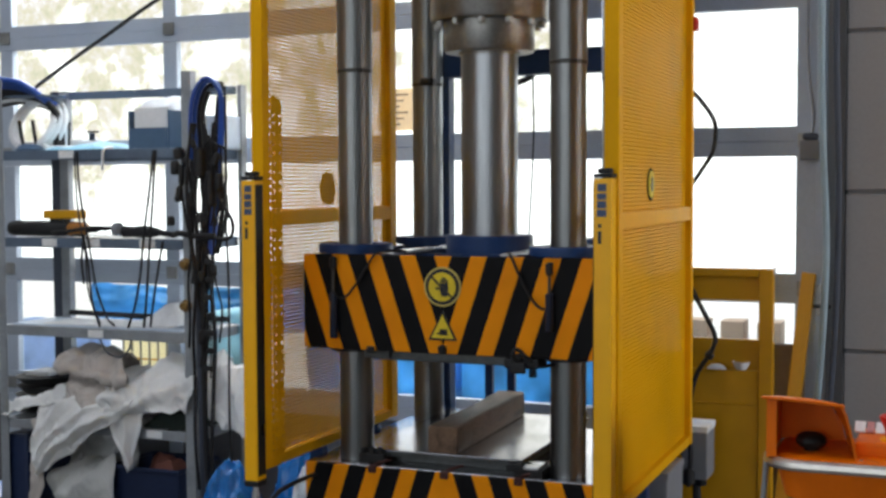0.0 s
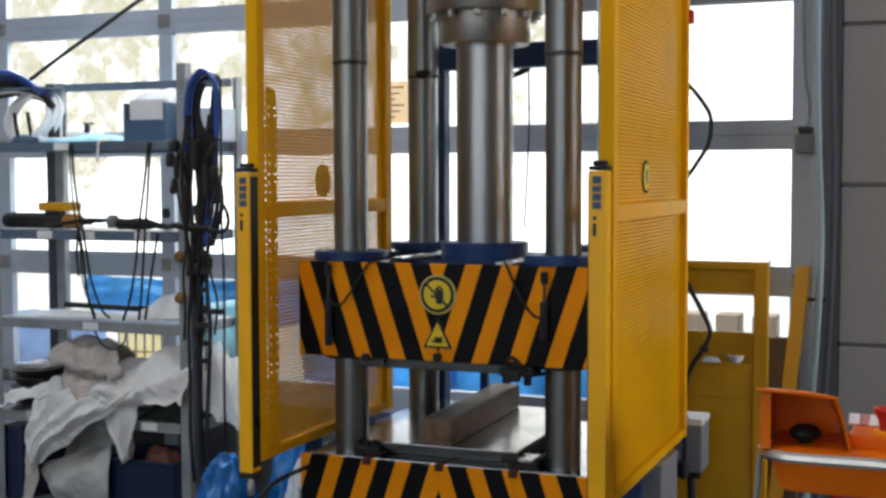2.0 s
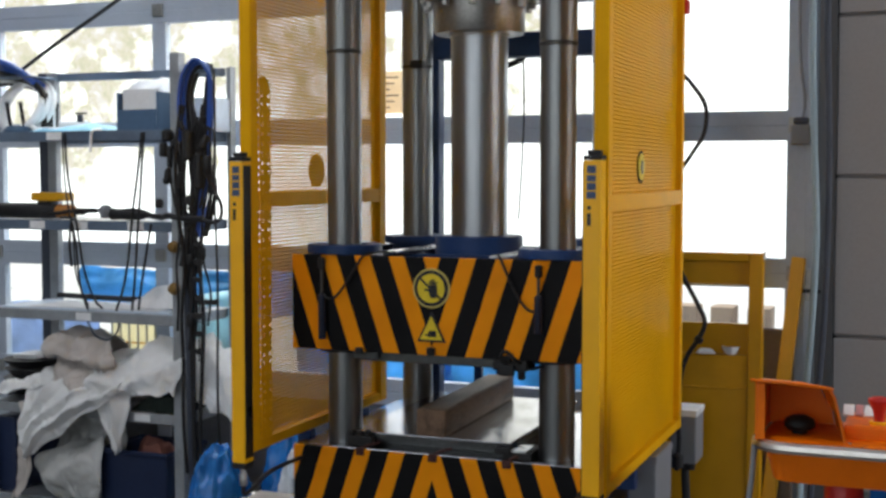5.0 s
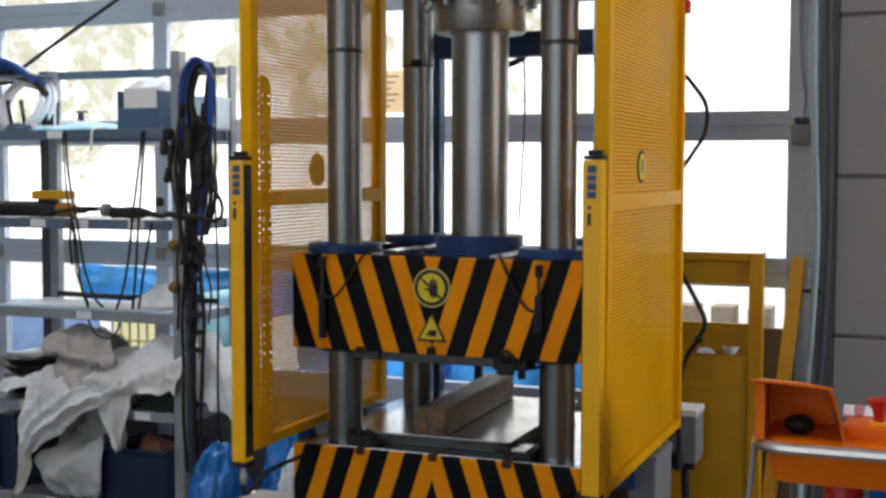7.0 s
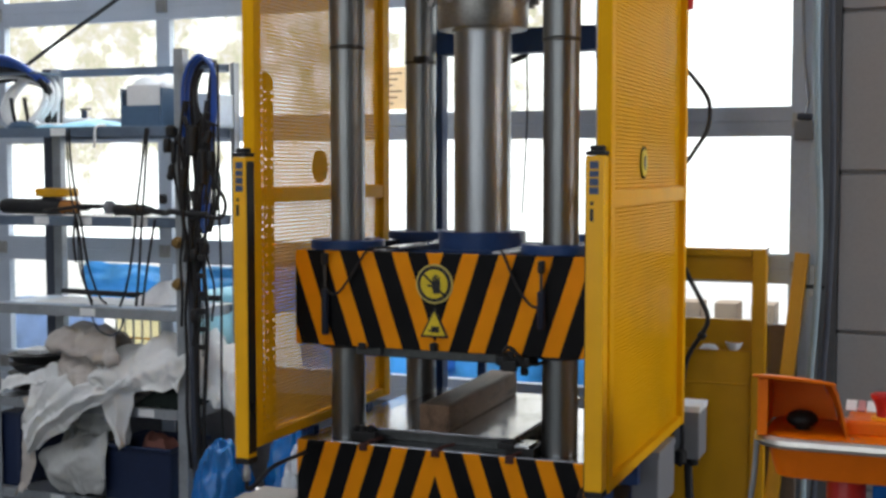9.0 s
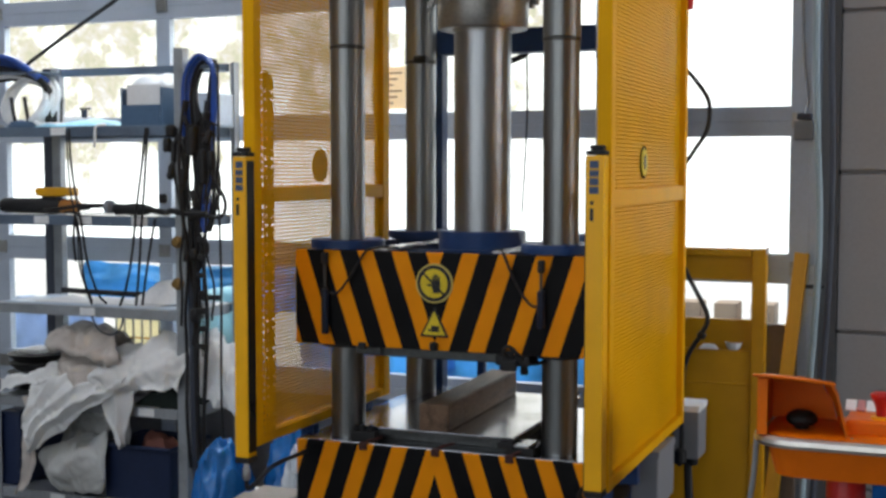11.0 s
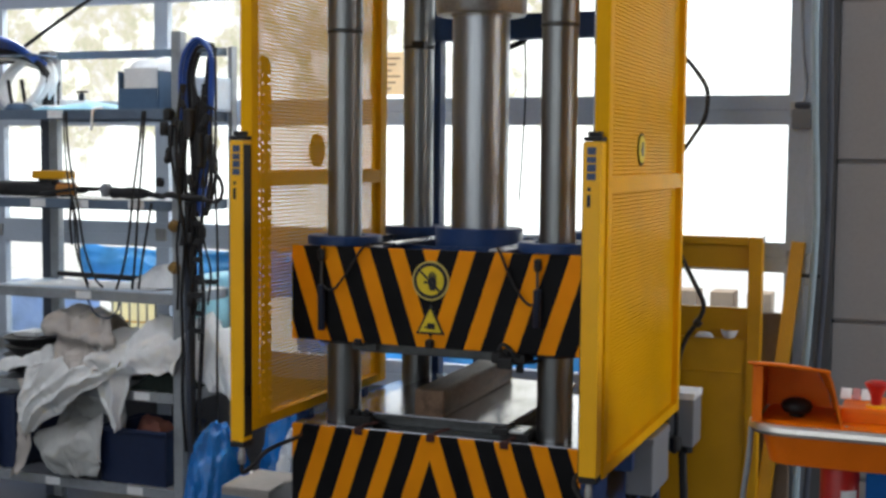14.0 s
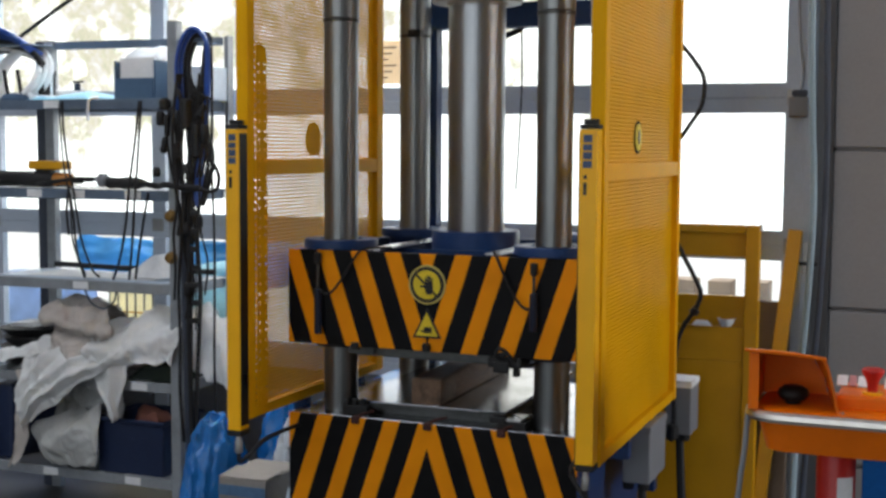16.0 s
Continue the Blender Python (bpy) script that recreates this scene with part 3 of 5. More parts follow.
def press_side():
    for x0, x1, y0, y1, z0, z1, lid in ((0.545, 0.635, 0.35, 0.60, 0.565, 0.750, 0), (0.575, 0.668, 0.87, 1.02, 0.62, 0.81, 1)):
        jb = part("junction_box", box(x0, x1, y0, y1, z0, z1, 0.006), GREY_BOX, press, "grey electrical junction box")
        part("lid", box(x0 - 0.003, x1 + 0.003, y0 - 0.003, y1 + 0.003, z1 - 0.018, z1 + 0.006, 0.004), WHITE if lid else GREY_BOX, jb)
        for k in range(2):
            part("cable_gland", lathe([(0.018, z0 - 0.03), (0.02, z0 - 0.02), (0.022, z0)], (x1 - 0.03 - 0.05 * k, y0 + 0.05, 0), 10), BLACK, jb)
    part("bracket", box(0.486, 0.544, 0.42, 0.52, 0.62, 0.70, 0.003), BLUE, press)
    part("bracket", box(0.541, 0.574, 0.89, 0.92, 0.70, 0.76, 0.003), BLUE, press)
    part("hose", tube([(0.62, 0.92, 0.61), (0.625, 0.92, 0.5), (0.64, 0.91, 0.3), (0.68, 0.88, 0.02)], 0.016), BLACK, press)
    part("hose", tube([(0.60, 0.4, 0.56), (0.605, 0.4, 0.46), (0.62, 0.41, 0.3), (0.66, 0.43, 0.02)], 0.014), BLACK, press)
    part("hose", tube([(0.605, 0.845, 0.60), (0.612, 0.846, 0.70), (0.608, 0.85, 0.80), (0.612, 0.86, 0.93), (0.632, 0.87, 1.01), (0.678, 0.87, 1.085), (0.694, 0.87, 1.14), (0.668, 0.87, 1.20), (0.633, 0.87, 1.265), (0.595, 0.88, 1.33), (0.535, 0.9, 1.38)], 0.009), BLACK, press)
    part("cable_gland", lathe([(0.018, 0.61), (0.022, 0.615), (0.022, 0.655), (0.014, 0.665)], (0.607, 0.845, 0), 12), BLACK, press)
    part("cable_tie", lathe([(0.016, 0), (0.016, 0.02)], (0.668, 0.87, 1.065), 10, turn=Matrix.Rotation(0.6, 4, "Y")), BLACK, press)
    part("hose", tube([(0.54, 0.90, 2.05), (0.60, 0.88, 2.02), (0.643, 0.87, 1.975), (0.683, 0.87, 1.915), (0.691, 0.87, 1.865), (0.681, 0.87, 1.80), (0.648, 0.87, 1.745), (0.60, 0.88, 1.68), (0.53, 0.9, 1.62)], 0.0078), BLACK, press)
    # hand lamp hook and its hanging cord behind the ram
    part("hook", tube([(-0.08, 0.955, 2.075), (-0.05, 0.955, 2.085), (-0.02, 0.955, 2.10), (0.0, 0.95, 2.13)], 0.012), BLACK, press)
    part("cord", tube([(-0.015, 0.955, 2.09), (-0.012, 0.955, 1.9), (-0.02, 0.955, 1.7), (-0.032, 0.955, 1.49)], 0.0035), BLACK, press)


press_side()
beacon = tagged(part("beacon", lathe([(0.013, 2.222), (0.015, 2.226), (0.015, 2.262), (0.008, 2.272)], (0.624, 0.825, 0), 18), RED, right_guard, "small red lamp", True))


def guard_fittings():
    def ring_yz(r, x, seg=36):
        return lathe([(r, 0), (r, 0.0022)], (x, 0.247, 1.686), seg, turn=Matrix.Rotation(radians(90), 4, "Y"))
    s = part("warning_disc", ring_yz(0.051, 0.5995), MATT_BLACK, right_guard, "round yellow and black do-not-touch sign")
    part("face", ring_yz(0.042, 0.6018), SIGN_YELLOW, s)
    b = hand_shape(0, 0, 0.024, 0.0, 0.0018)
    bmesh.ops.transform(b, matrix=Matrix.Translation((0.6060, 0.247, 1.686)) @ Matrix.Rotation(radians(90), 4, "Z"), verts=b.verts)
    part("symbol", b, BLACK_GLOSS, s)
    part("warning_disc", lathe([(0.058, 0), (0.058, 0.003)], (-0.526, 0.24, 1.676), 36, turn=Matrix.Rotation(radians(90), 4, "Y")), YELLOW, left_guard, "plain yellow back of a round sign")
    # slotted mounting strip on the inside of the guard, with a rounded top corner
    bm = bmesh.new()
    ys = [-0.195, -0.183, -0.171, -0.158, -0.146, -0.134, -0.128]
    zs = [0.835]
    while zs[-1] < 1.90:
        zs += [zs[-1] + 0.018, zs[-1] + 0.03]
    grid = [[bm.verts.new((-0.4985, y, z)) for y in ys] for z in zs]
    top = [bm.verts.new((-0.4985, y, zs[-1] + h)) for y, h in zip(ys, (0.05, 0.05, 0.05, 0.05, 0.046, 0.034, 0.012))]
    for j in range(len(zs) - 1):
        for i in range(6):
            if j % 2 == 1 and i in (1, 4):
                continue
            bm.faces.new((grid[j][i], grid[j][i + 1], grid[j + 1][i + 1], grid[j + 1][i]))
    for i in range(6):
        bm.faces.new((grid[-1][i], grid[-1][i + 1], top[i + 1], top[i]))
    ext = bmesh.ops.extrude_face_region(bm, geom=bm.faces[:])
    bmesh.ops.translate(bm, vec=(0.003, 0, 0), verts=[v for v in ext["geom"] if isinstance(v, bmesh.types.BMVert)])
    bmesh.ops.recalc_face_normals(bm, faces=bm.faces[:])
    part("mounting_strip", bm, YELLOW, left_guard, "slotted yellow mounting strip")
    for y in (0.12, 0.55):
        part("bracket", box(-0.54, -0.492, y, y + 0.04, 0.74, 0.799, 0.002), BLUE, left_guard)
        part("bracket", box(0.490, 0.619, y, y + 0.04, 0.70, 0.759, 0.002), BLUE, right_guard)


guard_fittings()


def light_curtain(x, y, window, label):
    g = thing("light_curtain", label, "light curtain", "light curtain pair")
    w = 0.051 if window < 0 else 0.046
    part("housing", box(x, x + w, y, y + 0.052, 0.775, 1.703, 0.003), YELLOW_CLEAN, g)
    xw = x - 0.003 if window < 0 else x + w + 0.0005
    part("optical_window", box(xw, xw + 0.0025, y + 0.003, y + 0.046, 0.79, 1.69, 0.0008), BLACK_GLOSS, g, "glossy black optical window")
    part("end_cap", box(x - 0.001, x + w + 0.001, y - 0.001, y + 0.053, 1.704, 1.716, 0.003), BLACK, g)
    if window < 0:
        part("bracket", box(x - 0.010, x - 0.0035, y + 0.03, y + 0.05, 1.44, 1.70, 0.002), BLACK, g)
    part("plug", box(x + 0.008, x + w - 0.006, y + 0.008, y + 0.044, 1.7165, 1.731, 0.004), BLACK, g)
    part("end_cap", box(x - 0.001, x + w + 0.001, y - 0.001, y + 0.053, 0.757, 0.774, 0.003), BLACK, g)
    # printed mark and small type, as plain bars
    for z0, z1, dx in ((1.667, 1.688, 0.001), (1.645, 1.662, 0), (1.621, 1.641, 0.0005), (1.598, 1.617, 0)):
        part("printed_mark", box(x + 0.010 + dx, x + 0.036, y - 0.0012, y - 0.0002, z0, z1), PRINT_BLUE, g)
    part("printed_line", box(x + 0.013, x + 0.022, y - 0.0012, y - 0.0002, 1.568, 1.578), BLACK_GLOSS, g)
    part("printed_line", box(x + 0.012, x + 0.022, y - 0.0012, y - 0.0002, 1.524, 1.558), BLACK_GLOSS, g)
    part("connector", lathe([(0.010, 0.70), (0.012, 0.705), (0.012, 0.735), (0.009, 0.74), (0.009, 0.758)], (x + 0.024, y + 0.026, 0), 14), STEEL_DULL, g, "", True)
    s = 1 if x < 0 else -1
    part("cable", tube([(x + 0.024, y + 0.026, 0.70), (x + 0.026, y + 0.03, 0.672), (x + 0.03 + 0.03 * s, y + 0.04, 0.70), (x + 0.02 + 0.06 * s, y + 0.10, 0.735), (x + 0.02 + 0.07 * s, 0.02, 0.74)], 0.007), BLACK, g)
    return g


light_curtain(-0.546, -0.293, 1, "yellow light curtain bar with a black optical window")
light_curtain(0.563, -0.286, -1, "yellow light curtain bar with a black end cap")

# ---- on the bed ----
plate = thing("tool_plate", "scuffed steel plate with slots, lying on the press bed", "steel plate")
part("plate", box(-0.31, 0.24, 0.055, 0.83, 0.822, 0.8285, 0.001), PLATE, plate, "thin bright cover plate")
part("plate", box(-0.30, 0.20, 0.065, 0.82, 0.8035, 0.8215, 0.002), DARK_PLATE, plate)
part("plate", box(-0.275, 0.215, 0.10, 0.80, 0.7825, 0.803, 0.002), DARK_PLATE, plate)
for x in (-0.28, -0.235):
    part("slot_nut", lathe([(0.013, 0), (0.013, 0.006)], (x, 0.057, 0.816), 12, turn=Matrix.Rotation(radians(90), 4, "X")), BLACK, plate)
part("clamp_bar", box(-0.31, -0.22, 0.028, 0.054, 0.7825, 0.816, 0.005), BLACK, plate)
part("spacer", box(0.225, 0.315, 0.03, 0.17, 0.7825, 0.806, 0.003), BLACK, plate)
part("spacer", box(0.242, 0.30, 0.03, 0.12, 0.8065, 0.8135, 0.001), BRIGHT, plate, "bright steel shim")
part("clamp_bar", box(0.20, 0.252, 0.02, 0.054, 0.800, 0.8195, 0.004), BLACK, plate)
for k in range(3):
    part("bolt", lathe([(0.010, 0.8165), (0.011, 0.819), (0.011, 0.828 + 0.003 * k), (0.006, 0.832 + 0.003 * k)], (-0.298 + 0.03 * k, 0.041, 0), 6), BLACK, plate)


def timber_block():
    bm = bmesh.new()
    bmesh.ops.create_cube(bm, size=1)
    bmesh.ops.transform(bm, matrix=Matrix.Diagonal((0.1, 0.74, 0.086, 1)), verts=bm.verts)
    bmesh.ops.subdivide_edges(bm, edges=[e for e in bm.edges if abs((e.verts[0].co - e.verts[1].co).y) > 0.5], cuts=14)
    bmesh.ops.bevel(bm, geom=[e for e in bm.edges if len(e.link_faces) == 2 and e.calc_face_angle(0) > 1], offset=0.004, segments=2, affect="EDGES")
    for v in bm.verts:
        n = noise.noise(v.co * 9)
        v.co.x += 0.003 * n
        v.co.z += 0.0025 * noise.noise(v.co * 7 + Vector((4, 1, 2))) * (1 if v.co.z > 0 else 0)
    ob = link("timber_block", bm, WOOD, None, "dark weathered squared timber lying on the steel plate")
    ob.matrix_world = pose(-0.038, 0.43, 0.872, 0, 0, 1.6)
    return tagged(ob, category="timber")


timber_block()

# ---- the shelf ----
DECK = surface("bright_shelf_deck", (0.55, 0.58, 0.62), 0.28, 0.6, vary=0.2, big=5, fine=70, bump=0.05)
DARK_POST = surface("dark_blue_grey_post", (0.05, 0.06, 0.085), 0.5, vary=0.2, big=6)
rack = thing("shelf_rack", "grey steel shelving rack with five decks full of tools and rags", "shelf")
SX0, SX1, SY0, SY1 = -2.56, -1.515, 0.905, 1.31
LEVELS = [1.848, 1.458, 1.058, 0.632, 0.211]


def angle_post(x, y, sx, sy, top, mat):
    b = box(min(x, x + sx * 0.045), max(x, x + sx * 0.045), min(y, y + sy * 0.004), max(y, y + sy * 0.004), 0, top)
    box(min(x, x + sx * 0.004), max(x, x + sx * 0.004), min(y + sy * 0.0045, y + sy * 0.045), max(y + sy * 0.0045, y + sy * 0.045), 0, top, bm=b)
    return part("post", b, mat, rack)


angle_post(SX1, SY0, -1, 1, 2.172, GALV)
angle_post(SX0, SY0, 1, 1, 2.172, GALV)
angle_post(SX1 + 0.03, SY1, -1, -1, 2.14, GALV)
part("post", box(-2.545, -2.495, SY1 - 0.04, SY1, 0, 2.14, 0.004), DARK_POST, rack)
part("post", box(-2.492, -2.442, SY1 - 0.045, SY1 - 0.005, 0, 2.14, 0.004), GALV, rack)
part("top_rail", box(SX0 + 0.1, SX1 - 0.02, SY1 - 0.03, SY1, 2.10, 2.136, 0.003), SHELF_BLUE, rack)
part("side_rail", box(SX1 - 0.03, SX1 - 0.006, SY0 + 0.05, SY1 - 0.05, 2.10, 2.13, 0.003), SHELF_BLUE, rack)
for z in LEVELS:
    b = box(SX0 + 0.006, SX1 - 0.006, SY0 + 0.006, SY1 - 0.006, z - 0.004, z)
    part("deck", b, DECK, rack)
    part("lip", box(SX0 + 0.05, SX1 - 0.046, SY0 - 0.002, SY0 + 0.005, z - 0.042, z + 0.002, 0.002), SHELF_BLUE if z > 1.3 else GALV, rack)
    part("lip", box(SX1 - 0.005, SX1 + 0.001, SY0 + 0.05, SY1 - 0.05, z - 0.042, z + 0.002, 0.002), SHELF_BLUE if z > 1.3 else GALV, rack)
    part("lip", box(SX0 + 0.12, SX1 - 0.02, SY1 - 0.006, SY1, z - 0.042, z + 0.002, 0.002), SHELF_BLUE, rack)
for x, z in ((-2.16, LEVELS[0]), (-2.26, LEVELS[1]), (-2.03, LEVELS[1]), (-1.74, LEVELS[1]), (-2.02, LEVELS[2]), (-1.72, LEVELS[3]), (-2.2, LEVELS[4]), (-1.76, LEVELS[4])):
    part("label", box(x - 0.04, x + 0.04, SY0 - 0.0045, SY0 - 0.0025, z - 0.036, z - 0.002), WHITE, rack, "small white shelf label")
for z in (1.355, 1.178):
    part("brass_fitting", lathe([(0.026, 0), (0.026, 0.012), (0.018, 0.014), (0.018, 0.03), (0.010, 0.032)], (-1.545, 0.904, z), 16, turn=Matrix.Rotation(radians(90), 4, "X")), surface("old_brass", (0.25, 0.15, 0.05), 0.45, 0.8), rack, "old brass fitting")

# top deck
Z = LEVELS[0]
BOX_BLUE = surface("blue_grey_plastic", (0.055, 0.105, 0.18), 0.45, vary=0.15)
CLEAR_BLUE = surface("pale_blue_plastic", (0.52, 0.62, 0.74), 0.3, vary=0.15, big=8)
SKY_SHEET = surface("light_blue_film", (0.25, 0.55, 0.72), 0.35, vary=0.2, big=14)
bx = thing("storage_bin", "blue-grey plastic bin holding folded papers", "bin")
b = box(-1.895, -1.69, 1.0, 1.26, Z + 0.001, Z + 0.03, 0.003)
for q in ((-1.90, -1.89, 1.0, 1.26), (-1.695, -1.685, 1.0, 1.26), (-1.889, -1.696, 0.995, 1.003), (-1.889, -1.696, 1.255, 1.263)):
    box(*q, Z + 0.002, Z + (0.17 if q[1] - q[0] < 0.02 else 0.095), 0.002, bm=b)
part("body", b, BOX_BLUE, bx)
for k in range(7):
    part("paper", box(-1.882, -1.705, 1.02 + 0.03 * k, 1.035 + 0.03 * k, Z + 0.032, Z + 0.185 + 0.02 * math.sin(3 * k), 0.003, turn=Matrix.Translation((-1.8, 1.1, Z)) @ Matrix.Rotation(radians(2 * math.sin(5 * k)), 4, "Y") @ Matrix.Translation((1.8, -1.1, -Z))), WHITE, bx)
b = box(-1.69, -1.49, 1.12, 1.29, Z + 0.001, Z + 0.15, 0.012)
c1 = tagged(link("plastic_case", b, CLEAR_BLUE, None, "pale blue translucent plastic case on the top deck"), category="case")


def crumpled(name, x0, x1, y0, y1, z, h, mat, label, cat, seed, nx=26, ny=14, fold=6.0):
    """A heap of thin material: a closed lumpy mound with sharp folds."""
    bm = bmesh.new()
    o = Vector((seed * 3.1, seed * 1.7, seed))
    top, low = [], []
    for j in range(ny + 1):
        rt, rl = [], []
        for i in range(nx + 1):
            u, v = i / nx, j / ny
            edge = min(1, 4.5 * min(u, 1 - u, v * 1.1, (1 - v) * 1.1) + 0.03)
            p = Vector((x0 + u * (x1 - x0), y0 + v * (y1 - y0), 0))
            r = 1 - abs(noise.noise(p * fold + o)) * 2
            q = noise.noise(p * fold * 0.45 + o)
            zz = h * edge ** 0.6 * (0.55 + 0.5 * q + 0.3 * (r - 0.4))
            jit = Vector((noise.noise(p * 5 + o), noise.noise(p * 5 - o), 0)) * 0.03
            rt.append(bm.verts.new((p.x + jit.x, p.y + jit.y, z + max(0.004, zz))))
            rl.append(bm.verts.new((p.x + jit.x, p.y + jit.y, z + 0.001)))
        top.append(rt)
        low.append(rl)
    for j in range(ny):
        for i in range(nx):
            bm.faces.new((top[j][i], top[j][i + 1], top[j + 1][i + 1], top[j + 1][i]))
            bm.faces.new((low[j][i + 1], low[j][i], low[j + 1][i], low[j + 1][i + 1]))
    for i in range(nx):
        bm.faces.new((low[0][i], low[0][i + 1], top[0][i + 1], top[0][i]))
        bm.faces.new((low[ny][i + 1], low[ny][i], top[ny][i], top[ny][i + 1]))
    for j in range(ny):
        bm.faces.new((low[j + 1][0], low[j][0], top[j][0], top[j + 1][0]))
        bm.faces.new((low[j][nx], low[j + 1][nx], top[j + 1][nx], top[j][nx]))
    bmesh.ops.smooth_vert(bm, verts=[v for r in top for v in r], factor=0.5, use_axis_x=True, use_axis_y=True, use_axis_z=True)
    bmesh.ops.smooth_vert(bm, verts=[v for r in top for v in r], factor=0.4, use_axis_x=True, use_axis_y=True, use_axis_z=True)
    ob = link(name, bm, mat, None, label, True)
    return tagged(ob, category=cat)


crumpled("plastic_film", -2.31, -1.965, 0.93, 1.25, Z, 0.055, SKY_SHEET, "crumpled light blue plastic film on the top deck", "film", 3, fold=9)
WHITE_HOSE = surface("white_hose_rubber", (0.88, 0.90, 0.92), 0.4, vary=0.1)
white_hose = thing("hose_coil", "coil of white hose lying on the top deck", "hose")
for k in range(3):
    a0 = 0.25 * k
    part("loop", tube([(-2.455 + (0.115 + 0.008 * k) * math.cos(a0 + 2 * math.pi * i / 14), 1.04 + 0.03 * k + 0.05 * math.sin(a0 + 2 * math.pi * i / 14), Z + 0.125 + (0.108 + 0.006 * k) * math.sin(a0 + 2 * math.pi * i / 14)) for i in range(15)], 0.015, n=4), WHITE_HOSE, white_hose)
part("loop", tube([(-2.36, 1.0, Z + 0.03), (-2.32, 0.98, Z + 0.015), (-2.25, 0.97, Z + 0.013), (-2.18, 0.99, Z + 0.013)], 0.011), WHITE_HOSE, white_hose)
tool = thing("suction_pad", "dark suction pad tool inside the hose coil", "tool")
part("pad", lathe([(0.06, Z + 0.002), (0.065, Z + 0.01), (0.05, Z + 0.03), (0.015, Z + 0.035)], (-2.43, 0.99, 0), 20), BOX_BLUE, tool, "", True)
for x in (-2.47, -2.395):
    part("handle", tube([(x, 0.99, Z + 0.03), (x - 0.01, 0.99, Z + 0.08), (x - 0.02, 0.99, Z + 0.14)], 0.009), BLACK, tool)
cable_coil = thing("cable_coil", "thick blue and black cables draped over the rack", "cable")
for k in range(8):
    y = 0.96 + 0.024 * k
    m = (CABLE_BLUE, CABLE_BLUE, CABLE_BLUE, BLACK, BLACK, BLACK, WHITE_HOSE, BLACK)[k]
    dz = -0.013 * k + 0.012
    run = [(-2.75, y, 2.15 + dz), (-2.60, y, 2.165 + dz), (-2.47, y, 2.148 + dz), (-2.385, y, 2.11 + dz), (-2.345, y + 0.02, 2.06 + dz)]
    if m == CABLE_BLUE:
        run = run[:4] + [(-2.375, y + 0.1, 2.06), (-2.40, 1.2, 1.98), (-2.42, 1.22, 1.87)]
    else:
        run += [(-2.335 - 0.003 * k, y + 0.03, 1.97), (-2.33 - 0.004 * k, y + 0.03, 1.865)]
    part("strand", tube(run, 0.0145), m, cable_coil)
part("strand", tube([(-2.5, 1.1, 2.14), (-2.276, 1.1, 2.266), (-1.949, 1.1, 2.44), (-1.5, 1.1, 2.70), (-0.9, 1.12, 3.3), (-0.6, 1.15, 5.0)], 0.009), BLACK, cable_coil, "dark cable running up to the roof")
part("hook", box(-2.56, -2.33, 0.97, 1.15, 2.095, 2.103, 0.002), SHELF_BLUE, cable_coil)

tagged(link("strap", tube([(-1.93, 0.93, Z + 0.01), (-1.955, 0.90, Z + 0.0), (-1.96, 0.896, Z - 0.04), (-1.962, 0.894, Z - 0.09)], 0.006), WHITE_HOSE, None, "short pale strap hanging over the deck edge"), category="strap")
valve = thing("valve", "small dark valve lying on the blue film", "valve")
part("body", lathe([(0.012, 0), (0.014, 0.004), (0.014, 0.03), (0.008, 0.034)], (-2.11, 1.02, Z + 0.045), 14), DARK_POST, valve, "", True)
part("lever", box(-2.13, -2.075, 1.012, 1.024, Z + 0.08, Z + 0.088, 0.002), BLACK, valve)

# second deck
Z = LEVELS[1]
drill = thing("drill", "black and yellow power drill lying on the deck", "power tool")
part("body", lathe([(0.03, 0), (0.036, 0.02), (0.036, 0.30), (0.03, 0.34)], (-2.60, 1.05, Z + 0.038), 20, turn=Matrix.Rotation(radians(90), 4, "Y")), BLACK, drill, "", True)
part("gearbox", lathe([(0.03, 0), (0.034, 0.01), (0.03, 0.08), (0.016, 0.1)], (-2.262, 1.05, Z + 0.036), 20, turn=Matrix.Rotation(radians(90), 4, "Y")), surface("dirty_orange_plastic", (0.42, 0.17, 0.03), 0.5), drill, "dirty orange gearbox", True)
part("grip", box(-2.385, -2.20, 1.01, 1.09, Z + 0.083, Z + 0.122, 0.008), YELLOW_OLD, drill, "yellow battery grip")
part("neck", box(-2.36, -2.28, 1.025, 1.075, Z + 0.06, Z + 0.086, 0.004), BLACK, drill)
part("chuck", lathe([(0.014, 0), (0.014, 0.05), (0.005, 0.055), (0.005, 0.11)], (-2.165, 1.05, Z + 0.034), 14, turn=Matrix.Rotation(radians(90), 4, "Y")), BLACK, drill, "", True)
lead = thing("cable_connector", "black cable with a grey plug and black coupling on the deck", "cable")
part("cable", tube([(-2.30, 0.97, Z + 0.02), (-2.2, 0.95, Z + 0.03), (-2.08, 0.96, Z + 0.045), (-1.96, 0.97, Z + 0.045)], 0.009), BLACK, lead)
part("plug", lathe([(0.02, 0), (0.03, 0.008), (0.03, 0.035), (0.018, 0.045)], (-1.965, 0.97, Z + 0.04), 18, turn=Matrix.Rotation(radians(90), 4, "Y")), GREY_BOX, lead, "grey round plug", True)
part("coupling", lathe([(0.018, 0), (0.026, 0.01), (0.023, 0.06), (0.028, 0.1), (0.024, 0.16), (0.014, 0.2)], (-1.915, 0.965, Z + 0.03), 18, turn=Matrix.Rotation(radians(90), 4, "Y")), BLACK, lead, "", True)
